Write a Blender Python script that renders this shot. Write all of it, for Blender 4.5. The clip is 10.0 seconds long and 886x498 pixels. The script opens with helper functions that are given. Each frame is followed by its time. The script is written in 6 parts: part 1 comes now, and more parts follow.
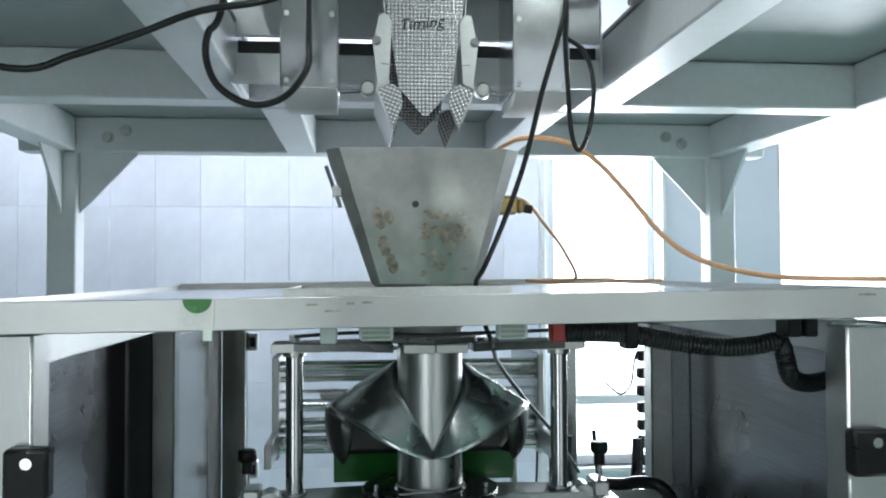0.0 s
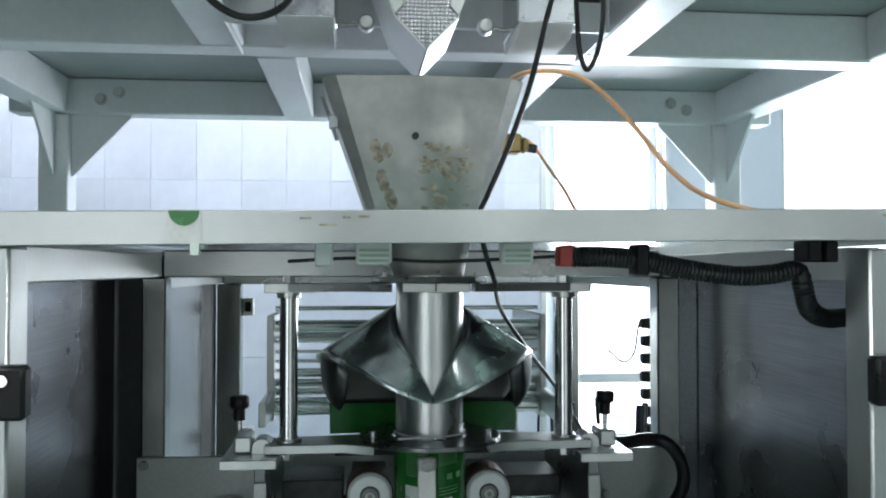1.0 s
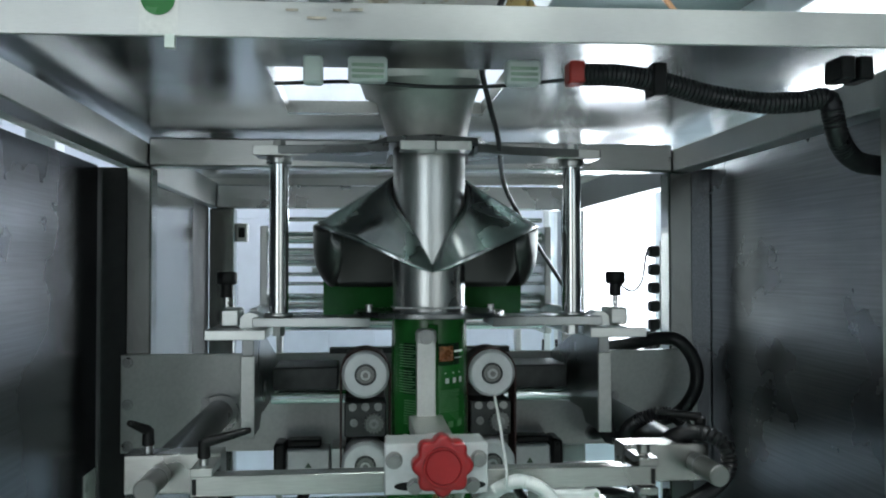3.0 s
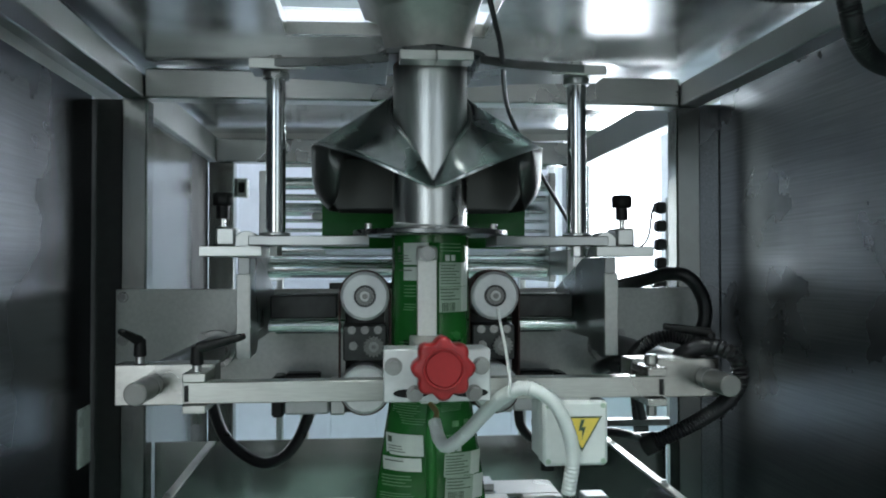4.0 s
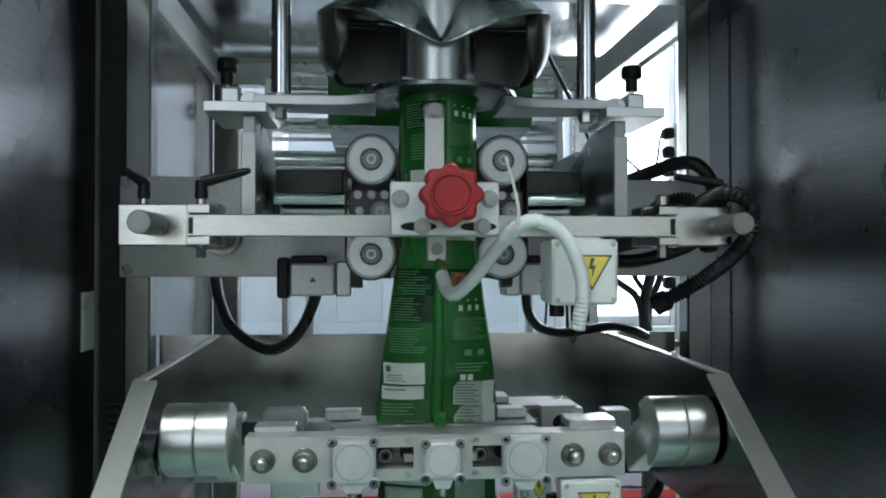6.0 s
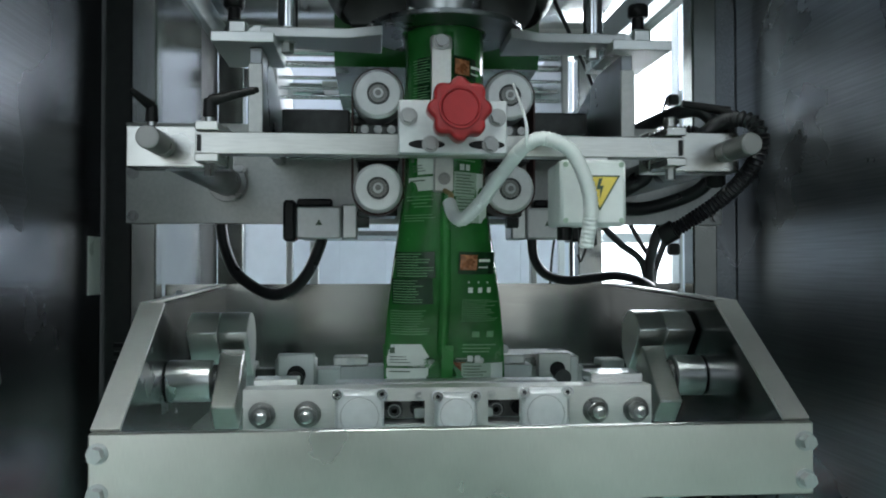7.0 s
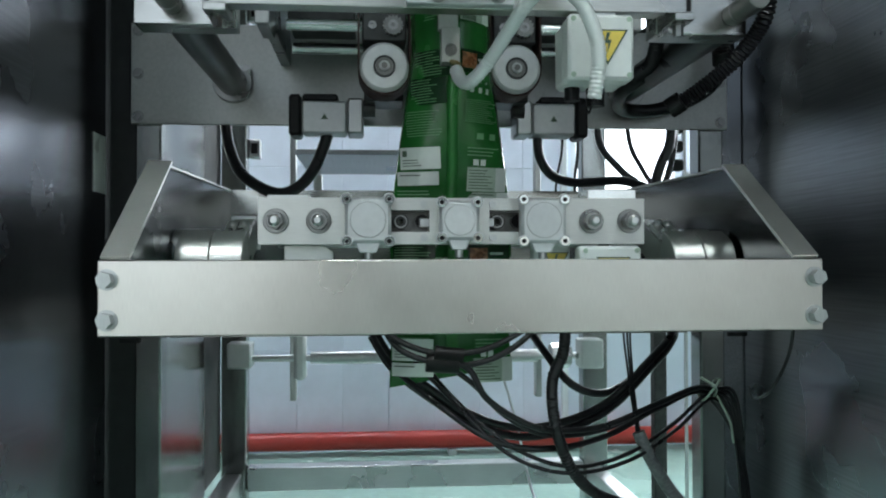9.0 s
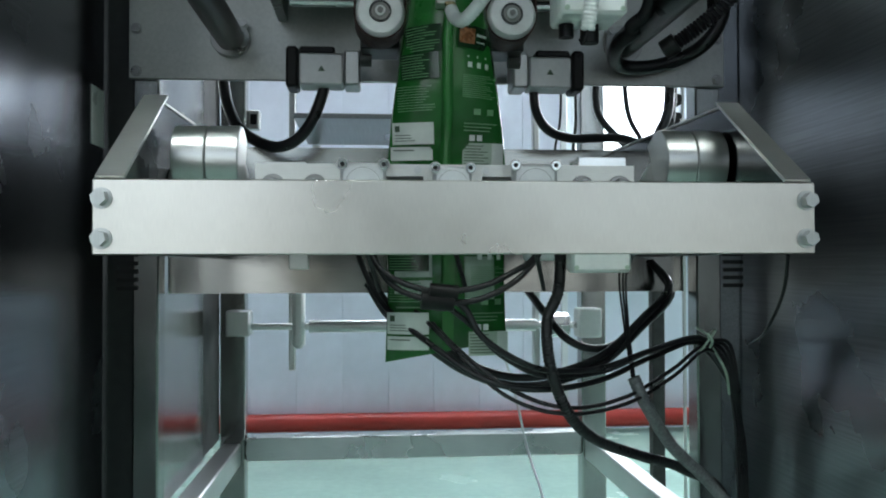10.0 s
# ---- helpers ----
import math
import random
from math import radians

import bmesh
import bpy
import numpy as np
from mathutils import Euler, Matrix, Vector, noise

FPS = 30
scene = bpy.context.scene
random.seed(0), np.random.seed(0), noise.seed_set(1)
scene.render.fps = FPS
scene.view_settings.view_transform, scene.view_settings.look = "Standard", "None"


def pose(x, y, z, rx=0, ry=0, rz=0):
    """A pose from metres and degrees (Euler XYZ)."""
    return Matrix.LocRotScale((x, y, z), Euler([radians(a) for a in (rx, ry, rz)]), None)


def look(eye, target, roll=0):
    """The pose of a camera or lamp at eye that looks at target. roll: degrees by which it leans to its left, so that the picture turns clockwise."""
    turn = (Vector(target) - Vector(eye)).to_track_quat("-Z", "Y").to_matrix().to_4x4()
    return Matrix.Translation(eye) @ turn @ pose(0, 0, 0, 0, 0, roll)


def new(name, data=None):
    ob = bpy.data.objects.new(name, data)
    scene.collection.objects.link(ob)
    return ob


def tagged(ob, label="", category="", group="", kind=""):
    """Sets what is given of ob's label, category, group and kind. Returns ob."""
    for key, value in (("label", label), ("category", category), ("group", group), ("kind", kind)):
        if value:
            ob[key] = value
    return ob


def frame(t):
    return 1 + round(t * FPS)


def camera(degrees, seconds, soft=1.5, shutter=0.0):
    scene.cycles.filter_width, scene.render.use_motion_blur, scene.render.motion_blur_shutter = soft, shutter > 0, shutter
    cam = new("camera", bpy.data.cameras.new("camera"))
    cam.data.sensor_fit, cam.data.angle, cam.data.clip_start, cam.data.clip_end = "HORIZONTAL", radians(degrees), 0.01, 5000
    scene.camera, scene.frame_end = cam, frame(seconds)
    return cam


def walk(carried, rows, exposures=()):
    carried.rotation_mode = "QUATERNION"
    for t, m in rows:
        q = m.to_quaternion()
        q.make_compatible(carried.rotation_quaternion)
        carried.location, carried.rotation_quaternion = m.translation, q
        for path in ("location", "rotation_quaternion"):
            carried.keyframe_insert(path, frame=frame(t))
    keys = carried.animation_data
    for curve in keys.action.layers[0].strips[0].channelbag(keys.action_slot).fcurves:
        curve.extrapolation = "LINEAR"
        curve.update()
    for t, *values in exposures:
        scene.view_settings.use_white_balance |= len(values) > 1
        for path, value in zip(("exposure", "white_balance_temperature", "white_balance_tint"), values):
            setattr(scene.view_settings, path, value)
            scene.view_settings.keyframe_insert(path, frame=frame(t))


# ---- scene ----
cam = camera(55.5, 10.0, soft=2.0)
PATH = [
    (0, (-0.1070, -1.3490, 1.5541), (0.0878, 0.6407, 1.6096), -0.23),
    (0.5, (-0.1045, -1.3241, 1.5201), (0.0910, 0.6657, 1.5676), -0.16),
    (1, (-0.1047, -1.2958, 1.4670), (0.0926, 0.6939, 1.5148), -0.00),
    (1.5, (-0.1056, -1.2751, 1.4279), (0.0942, 0.7143, 1.4781), -0.01),
    (2, (-0.1029, -1.2513, 1.3775), (0.0943, 0.7384, 1.4255), 0.00),
    (2.5, (-0.0995, -1.2339, 1.3320), (0.0974, 0.7559, 1.3760), -0.01),
    (4, (-0.0878, -1.1795, 1.1684), (0.0957, 0.8117, 1.2085), -0.06),
    (4.5, (-0.0864, -1.1730, 1.1228), (0.0924, 0.8186, 1.1599), -0.10),
    (5, (-0.0861, -1.1663, 1.0686), (0.0884, 0.8258, 1.1049), -0.10),
    (5.5, (-0.0869, -1.1628, 1.0302), (0.0860, 0.8294, 1.0597), -0.07),
    (7, (-0.0965, -1.1590, 0.8952), (0.0715, 0.8336, 0.9331), -0.05),
    (7.5, (-0.1006, -1.1566, 0.8557), (0.0669, 0.8360, 0.8926), -0.09),
    (8, (-0.1062, -1.1537, 0.8134), (0.0604, 0.8390, 0.8512), -0.11),
    (8.5, (-0.1084, -1.1529, 0.7784), (0.0596, 0.8397, 0.8168), -0.16),
    (9, (-0.1051, -1.1546, 0.7336), (0.0621, 0.8381, 0.7674), -0.18),
    (9.5, (-0.0999, -1.1558, 0.6905), (0.0650, 0.8370, 0.7271), -0.14),
    (10, (-0.0966, -1.1576, 0.6551), (0.0655, 0.8355, 0.6936), -0.15),
]
walk(cam, [(t, look(eye, target, roll)) for t, eye, target, roll in PATH])

# ---------------- world and light ----------------
world = bpy.data.worlds.new("world")
scene.world = world
world.use_nodes = True
wn = world.node_tree.nodes
sky = wn.new("ShaderNodeTexSky")
sky.sky_type, sky.sun_disc = "NISHITA", False
sky.sun_elevation, sky.sun_rotation = radians(38), radians(50)
world.node_tree.links.new(sky.outputs["Color"], wn["Background"].inputs["Color"])
wn["Background"].inputs["Strength"].default_value = 0.12
sun = new("sun", bpy.data.lights.new("sun", "SUN"))
sun.data.energy, sun.data.angle, sun.data.color = 2.0, radians(0.6), (1.0, 0.96, 0.9)
sun.matrix_world = look((4, 5, 5), (0, 0, 0))
scene.view_settings.exposure = 0.0


def window_light(name, x, y, z, target, w, h, power):
    """Sky light in a window's opening, also used for the added front fills."""
    lamp = new(name, bpy.data.lights.new(name, "AREA"))
    lamp.data.shape, lamp.data.size, lamp.data.size_y, lamp.data.energy = "RECTANGLE", w, h, power
    lamp.data.color = (0.86, 0.95, 1.02)
    lamp.matrix_world = look((x, y, z), target)
    return lamp


window_light("window_light_1", 0.925, 2.185, 1.65, (0.925, 0, 1.65), 0.45, 1.15, 26)
window_light("window_light_2", 2.4, 2.185, 1.65, (2.4, 0, 1.65), 1.33, 1.15, 90)
# unseen front windows, added to brighten the machine's front and its reflections
window_light("window_light_3", -1.2, -3.18, 1.35, (-1.2, 0, 1.3), 1.1, 1.9, 12.5)
window_light("window_light_4", 1.2, -3.18, 1.35, (1.2, 0, 1.3), 1.4, 1.9, 6)

# ---------------- materials ----------------


def material(name, colour, rough=0.5, metal=0.0, grain=0.0, scale=40.0, stretch=(1, 1, 1), bump=0.0, stain=0.0, stain_scale=4.0, coat=0.0, spread=0.0):
    """Surface with fine grain (stretched noise), broad stains and a little relief."""
    m = bpy.data.materials.new(name)
    m.use_nodes = True
    t = m.node_tree
    b = t.nodes["Principled BSDF"]
    b.inputs["Metallic"].default_value = metal
    b.inputs["Coat Weight"].default_value = coat
    tc = t.nodes.new("ShaderNodeTexCoord")
    mp = t.nodes.new("ShaderNodeMapping")
    mp.inputs["Scale"].default_value = stretch
    t.links.new(tc.outputs["Object"], mp.inputs["Vector"])
    n1 = t.nodes.new("ShaderNodeTexNoise")
    n1.inputs["Scale"].default_value, n1.inputs["Detail"].default_value = scale, 5
    t.links.new(mp.outputs["Vector"], n1.inputs["Vector"])
    n2 = t.nodes.new("ShaderNodeTexNoise")
    n2.inputs["Scale"].default_value, n2.inputs["Detail"].default_value = stain_scale, 6
    t.links.new(tc.outputs["Object"], n2.inputs["Vector"])

    def fan(src, lo, hi):
        r = t.nodes.new("ShaderNodeMapRange")
        r.inputs["From Min"].default_value, r.inputs["From Max"].default_value = 0.3, 0.7
        r.inputs["To Min"].default_value, r.inputs["To Max"].default_value = lo, hi
        t.links.new(src, r.inputs["Value"])
        return r.outputs["Result"]

    mul = t.nodes.new("ShaderNodeMath")
    mul.operation = "MULTIPLY"
    t.links.new(fan(n1.outputs["Fac"], 1 - grain, 1 + grain), mul.inputs[0])
    t.links.new(fan(n2.outputs["Fac"], 1 - stain, 1 + stain), mul.inputs[1])
    value = mul.outputs[0]
    if spread:
        info = t.nodes.new("ShaderNodeObjectInfo")
        r = fan(info.outputs["Random"], 1 - spread, 1 + spread)
        m2 = t.nodes.new("ShaderNodeMath")
        m2.operation = "MULTIPLY"
        t.links.new(value, m2.inputs[0])
        t.links.new(r, m2.inputs[1])
        value = m2.outputs[0]
    mix = t.nodes.new("ShaderNodeMix")
    mix.data_type, mix.blend_type = "RGBA", "MULTIPLY"
    mix.inputs["Factor"].default_value = 1.0
    mix.inputs["A"].default_value = (*colour, 1)
    t.links.new(value, mix.inputs["B"])
    t.links.new(mix.outputs["Result"], b.inputs["Base Color"])
    t.links.new(fan(n2.outputs["Fac"], max(0.03, rough * (1 - 0.8 * stain - 0.1)), rough * (1 + 0.8 * stain + 0.1)), b.inputs["Roughness"])
    if bump:
        bp = t.nodes.new("ShaderNodeBump")
        bp.inputs["Strength"].default_value, bp.inputs["Distance"].default_value = bump, 0.001
        t.links.new(n1.outputs["Fac"], bp.inputs["Height"])
        t.links.new(bp.outputs["Normal"], b.inputs["Normal"])
    return m


def glowing(name, colour, strength):
    m = bpy.data.materials.new(name)
    m.use_nodes = True
    b = m.node_tree.nodes["Principled BSDF"]
    b.inputs["Base Color"].default_value = (*colour, 1)
    b.inputs["Emission Color"].default_value = (*colour, 1)
    b.inputs["Emission Strength"].default_value = strength
    return m


M = {}
M["steel"] = material("brushed_steel", (0.56, 0.57, 0.56), 0.3, 1, 0.06, 30, (40, 40, 1), 0.12, 0.12, 6)
M["steel_h"] = material("brushed_steel_crosswise", (0.56, 0.57, 0.56), 0.3, 1, 0.06, 30, (1, 40, 40), 0.12, 0.12, 6)
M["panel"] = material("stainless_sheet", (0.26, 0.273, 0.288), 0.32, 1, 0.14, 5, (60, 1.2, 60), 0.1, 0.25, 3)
M["sheet_mirror"] = material("bright_stainless_sheet", (0.6, 0.61, 0.61), 0.16, 1, 0.04, 30, (30, 30, 2), 0.05, 0.25, 9)
M["shoulder_sheet"] = material("satin_forming_sheet", (0.58, 0.6, 0.6), 0.24, 1, 0.05, 40, (1, 1, 1), 0.06, 0.3, 14)
M["frame"] = material("satin_steel_tube", (0.5, 0.51, 0.5), 0.38, 1, 0.05, 30, (30, 30, 1), 0.1, 0.14, 5)
# posts: the dark aisle they reflect is put into the colour
M["post"] = material("darkened_square_tube", (0.3, 0.31, 0.295), 0.2, 1, 0.05, 30, (30, 30, 1), 0.06, 0.2, 5)
M["chrome"] = material("polished_shaft", (0.7, 0.71, 0.71), 0.12, 1, 0.03, 80, (1, 1, 1), 0.02, 0.12, 12)
M["alu"] = material("milled_aluminium", (0.58, 0.59, 0.57), 0.34, 1, 0.06, 60, (1, 20, 20), 0.1, 0.16, 8)
M["block"] = material("ground_aluminium", (0.45, 0.45, 0.425), 0.3, 1, 0.08, 50, (1, 24, 24), 0.12, 0.3, 7)
M["rear_panel"] = material("rolled_stainless_panel", (0.36, 0.36, 0.345), 0.17, 1, 0.06, 12, (2, 40, 40), 0.05, 0.35, 5)
M["block_pale"] = material("pale_milled_aluminium", (0.62, 0.62, 0.59), 0.4, 0.7, 0.06, 60, (1, 20, 20), 0.15, 0.14, 8)
# cradle plates: the dark interior they reflect is put into the colour
M["cradle"] = material("darkened_stainless_plate", (0.095, 0.1, 0.105), 0.22, 1, 0.08, 14, (40, 2, 40), 0.08, 0.35, 5)
M["cast"] = material("painted_cast_aluminium", (0.62, 0.63, 0.63), 0.42, 0.3, 0.04, 120, (1, 1, 1), 0.25, 0.06, 10)
M["plate"] = material("bead_blasted_plate", (0.6, 0.6, 0.57), 0.46, 0.75, 0.05, 200, (1, 1, 1), 0.3, 0.1, 5)
M["bar"] = material("brushed_flat_bar", (0.65, 0.625, 0.58), 0.33, 1, 0.05, 40, (60, 60, 2), 0.1, 0.22, 4)
M["skirt"] = material("satin_folded_sheet", (0.58, 0.58, 0.56), 0.4, 0.9, 0.05, 40, (2, 60, 60), 0.1, 0.18, 5)
# left sheet: same steel as the right, its dark reflections put into the colour
M["panel_left"] = material("darkened_stainless_sheet", (0.122, 0.129, 0.145), 0.24, 1, 0.14, 5, (60, 1.2, 60), 0.1, 0.3, 3)
M["gap_shade"] = material("shaded_gap_sheet", (0.022, 0.024, 0.023), 0.45, 0.0, 0.15, 60, (1, 1, 1), 0.1, 0.2, 6)
M["conduit"] = material("grey_braided_conduit", (0.16, 0.165, 0.165), 0.5, 0.3, 0.3, 200, (1, 1, 1), 0.4, 0.3, 20)
M["blue"] = material("blue_air_line", (0.05, 0.13, 0.4), 0.35, 0, 0.05, 90, (1, 1, 1), 0.0, 0.1, 20)
M["paint"] = material("pale_grey_paint", (0.7, 0.72, 0.735), 0.4, 0.0, 0.03, 60, (1, 1, 1), 0.1, 0.1, 3)
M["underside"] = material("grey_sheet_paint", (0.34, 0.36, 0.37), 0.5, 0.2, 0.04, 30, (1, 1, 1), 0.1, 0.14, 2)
M["dirty"] = material("worn_hopper_steel", (0.42, 0.42, 0.4), 0.46, 0.7, 0.08, 50, (1, 1, 1), 0.2, 0.2, 14)
M["black"] = material("black_plastic", (0.01, 0.01, 0.01), 0.36, 0, 0.2, 90, (1, 1, 1), 0.2, 0.2, 20)
M["rubber"] = material("black_rubber", (0.012, 0.012, 0.013), 0.34, 0, 0.2, 200, (1, 1, 1), 0.3, 0.2, 30)
M["belt"] = material("dark_red_belt", (0.05, 0.025, 0.022), 0.6, 0, 0.2, 150, (1, 1, 1), 0.4, 0.2, 30)
M["dark"] = material("blackened_steel", (0.06, 0.062, 0.06), 0.45, 0.6, 0.15, 60, (1, 1, 1), 0.2, 0.2, 10)
M["shaft"] = material("dull_grey_shaft", (0.2, 0.2, 0.19), 0.4, 0.8, 0.1, 40, (30, 1, 30), 0.1, 0.2, 8)
M["shaft_rim_dark"] = material("dark_shaft_shaded_rim", (0.075, 0.08, 0.076), 0.34, 0.8, 0.1, 40, (30, 1, 30), 0.1, 0.2, 8)
M["mount"] = material("satin_mounting_plate", (0.43, 0.435, 0.415), 0.42, 0.85, 0.06, 160, (1, 1, 1), 0.25, 0.14, 5)
# dark colour stands in for dark reflections on discs, arms and cheeks
M["flange"] = material("shaded_steel_flange", (0.2, 0.21, 0.21), 0.3, 1, 0.06, 40, (1, 1, 1), 0.05, 0.2, 10)
M["bolt"] = material("dull_bolt_steel", (0.3, 0.3, 0.29), 0.34, 1, 0.08, 90, (1, 1, 1), 0.1, 0.2, 30)
M["red"] = material("red_plastic", (0.3, 0.012, 0.014), 0.36, 0, 0.05, 200, (1, 1, 1), 0.15, 0.1, 20)
M["pipe_red"] = material("red_gloss_paint", (0.42, 0.035, 0.025), 0.4, 0, 0.05, 60, (1, 1, 1), 0.1, 0.15, 4)
M["green"] = material("green_printed_film", (0.016, 0.12, 0.022), 0.22, 0, 0.06, 60, (1, 1, 1), 0.2, 0.22, 16)
M["green2"] = material("green_film_panel", (0.022, 0.15, 0.03), 0.24, 0, 0.06, 60, (1, 1, 1), 0.15, 0.15, 16)
M["green_dark"] = material("dark_green_print", (0.008, 0.035, 0.012), 0.22, 0, 0.1, 80, (1, 1, 1), 0.15, 0.3, 20)
M["ink"] = material("pale_green_ink", (0.13, 0.3, 0.14), 0.3, 0, 0.1, 100, (1, 1, 1), 0.0, 0.1, 20)
M["white_print"] = material("white_print", (0.62, 0.68, 0.62), 0.3, 0, 0.04, 100, (1, 1, 1), 0.0, 0.08, 20)
M["grey_print"] = material("grey_green_print", (0.36, 0.46, 0.36), 0.3, 0, 0.06, 100, (1, 1, 1), 0.0, 0.1, 20)
M["dark_ink"] = material("dark_ink", (0.05, 0.09, 0.05), 0.4, 0, 0.1, 100, (1, 1, 1), 0.0, 0.1, 20)
M["food"] = material("food_picture_print", (0.3, 0.12, 0.05), 0.3, 0, 0.6, 160, (1, 1, 1), 0.0, 0.5, 90)
M["white_plastic"] = material("white_plastic", (0.72, 0.74, 0.72), 0.4, 0, 0.03, 100, (1, 1, 1), 0.1, 0.06, 8)
M["yellow"] = material("yellow_label", (0.78, 0.58, 0.1), 0.4, 0, 0.04, 100, (1, 1, 1), 0.0, 0.06, 20)
M["brass"] = material("brass_valve", (0.45, 0.33, 0.14), 0.35, 0.9, 0.1, 80, (1, 1, 1), 0.1, 0.2, 30)
M["orange"] = material("orange_air_line", (0.9, 0.5, 0.27), 0.35, 0, 0.05, 90, (1, 1, 1), 0.0, 0.1, 20)
M["tile"] = material("white_glazed_tile", (0.77, 0.8, 0.91), 0.16, 0, 0.02, 20, (1, 1, 1), 0.02, 0.04, 5, spread=0.04)
# unseen side and front walls and ceiling, dark so the steel reflects less
M["wall"] = material("unseen_dark_wall", (0.2, 0.22, 0.22), 0.6, 0, 0.03, 30, (1, 1, 1), 0.05, 0.06, 2)
M["floor"] = material("pale_green_epoxy", (0.33, 0.5, 0.43), 0.25, 0, 0.04, 40, (1, 1, 1), 0.05, 0.12, 2)
M["wall_pale"] = material("pale_wall_paint", (0.72, 0.77, 0.86), 0.5, 0, 0.01, 30, (1, 1, 1), 0.02, 0.03, 2)
M["wall_front"] = material("unseen_dark_front_wall", (0.2, 0.21, 0.205), 0.5, 0, 0.02, 30, (1, 1, 1), 0.02, 0.05, 2)
M["ceiling"] = material("unseen_dark_ceiling", (0.36, 0.37, 0.38), 0.7, 0, 0.03, 30, (1, 1, 1), 0.05, 0.05, 2)
M["sky"] = glowing("bright_daylight", (0.93, 0.97, 1.0), 3.0)
M["tube_light"] = glowing("lamp_diffuser", (0.88, 0.98, 0.98), 38.5)
# glow of the back lamps, made up to brighten the tiled wall
M["wall_fill_back"] = glowing("added_wall_fill", (0.88, 0.93, 1.02), 35.0)
M["rust"] = material("brown_glue_residue", (0.34, 0.3, 0.235), 0.5, 0.3, 0.4, 120, (1, 1, 1), 0.5, 0.4, 40)


for key in ("black", "rubber", "dark", "belt"):
    M[key].node_tree.nodes["Principled BSDF"].inputs["Specular IOR Level"].default_value = 0.4 if key == "rubber" else 0.2


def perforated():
    """Dimpled sheet: a grid of small round bosses, their shading also put into the colour."""
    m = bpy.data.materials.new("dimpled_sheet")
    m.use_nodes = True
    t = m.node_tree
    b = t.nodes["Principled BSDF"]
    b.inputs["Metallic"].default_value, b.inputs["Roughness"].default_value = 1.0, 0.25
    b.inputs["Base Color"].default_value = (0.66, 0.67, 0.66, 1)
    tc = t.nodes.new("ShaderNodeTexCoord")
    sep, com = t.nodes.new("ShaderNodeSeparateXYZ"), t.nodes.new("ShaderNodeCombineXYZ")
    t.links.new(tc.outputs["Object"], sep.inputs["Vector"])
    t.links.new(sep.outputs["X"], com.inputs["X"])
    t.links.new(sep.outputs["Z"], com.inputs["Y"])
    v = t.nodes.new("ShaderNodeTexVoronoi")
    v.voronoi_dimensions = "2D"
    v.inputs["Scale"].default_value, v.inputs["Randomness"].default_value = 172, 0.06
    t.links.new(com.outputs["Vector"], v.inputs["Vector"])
    # bright boss tops and shaded gaps painted into the colour
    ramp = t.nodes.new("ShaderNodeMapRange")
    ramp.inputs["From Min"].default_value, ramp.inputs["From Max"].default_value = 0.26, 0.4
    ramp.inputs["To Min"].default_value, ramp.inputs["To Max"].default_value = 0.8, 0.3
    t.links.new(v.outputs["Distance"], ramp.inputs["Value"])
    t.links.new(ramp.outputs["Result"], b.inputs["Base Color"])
    bp = t.nodes.new("ShaderNodeBump")
    bp.inputs["Strength"].default_value, bp.inputs["Distance"].default_value = 0.3, 0.002
    bp.invert = True
    t.links.new(v.outputs["Distance"], bp.inputs["Height"])
    t.links.new(bp.outputs["Normal"], b.inputs["Normal"])
    return m


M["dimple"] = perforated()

# ---------------- mesh helpers ----------------


def box(bm, x0, x1, y0, y1, z0, z1):
    v = [bm.verts.new((x, y, z)) for x in (x0, x1) for y in (y0, y1) for z in (z0, z1)]
    for f in ((0, 1, 3, 2), (4, 6, 7, 5), (0, 4, 5, 1), (2, 3, 7, 6), (0, 2, 6, 4), (1, 5, 7, 3)):
        bm.faces.new([v[i] for i in f])
    return bm


def ring(bm, centre, u, w, ru, rw, n):
    return [bm.verts.new(centre + u * (ru * math.cos(2 * math.pi * i / n)) + w * (rw * math.sin(2 * math.pi * i / n))) for i in range(n)]


def skin(bm, a, b, closed=True):
    n = len(a)
    for i in range(n if closed else n - 1):
        j = (i + 1) % n
        bm.faces.new((a[i], a[j], b[j], b[i]))


def cyl(bm, p0, p1, r, n=24, r1=None):
    """Round bar or cone between two points."""
    p0, p1 = Vector(p0), Vector(p1)
    d = (p1 - p0).normalized()
    u = d.orthogonal().normalized()
    w = d.cross(u)
    a, b = ring(bm, p0, u, w, r, r, n), ring(bm, p1, u, w, r if r1 is None else r1, r if r1 is None else r1, n)
    skin(bm, a, b)
    bm.faces.new(list(reversed(a)))
    bm.faces.new(b)
    return bm


def pipe(bm, p0, p1, r0, r1, n=24):
    """Hollow sleeve between two points."""
    p0, p1 = Vector(p0), Vector(p1)
    d = (p1 - p0).normalized()
    u = d.orthogonal().normalized()
    w = d.cross(u)
    rings = [ring(bm, p, u, w, r, r, n) for p, r in ((p0, r1), (p1, r1), (p1, r0), (p0, r0))]
    for i in range(4):
        skin(bm, rings[i], rings[(i + 1) % 4])
    return bm


def prism(bm, poly, axis, a, b):
    """A flat outline pushed along an axis. poly: the two other coordinates in order."""
    def at(p, c):
        q = list(p)
        q.insert("xyz".index(axis), c)
        return q
    lo, hi = [bm.verts.new(at(p, a)) for p in poly], [bm.verts.new(at(p, b)) for p in poly]
    skin(bm, lo, hi)
    bm.faces.new(list(reversed(lo)))
    bm.faces.new(hi)
    return bm


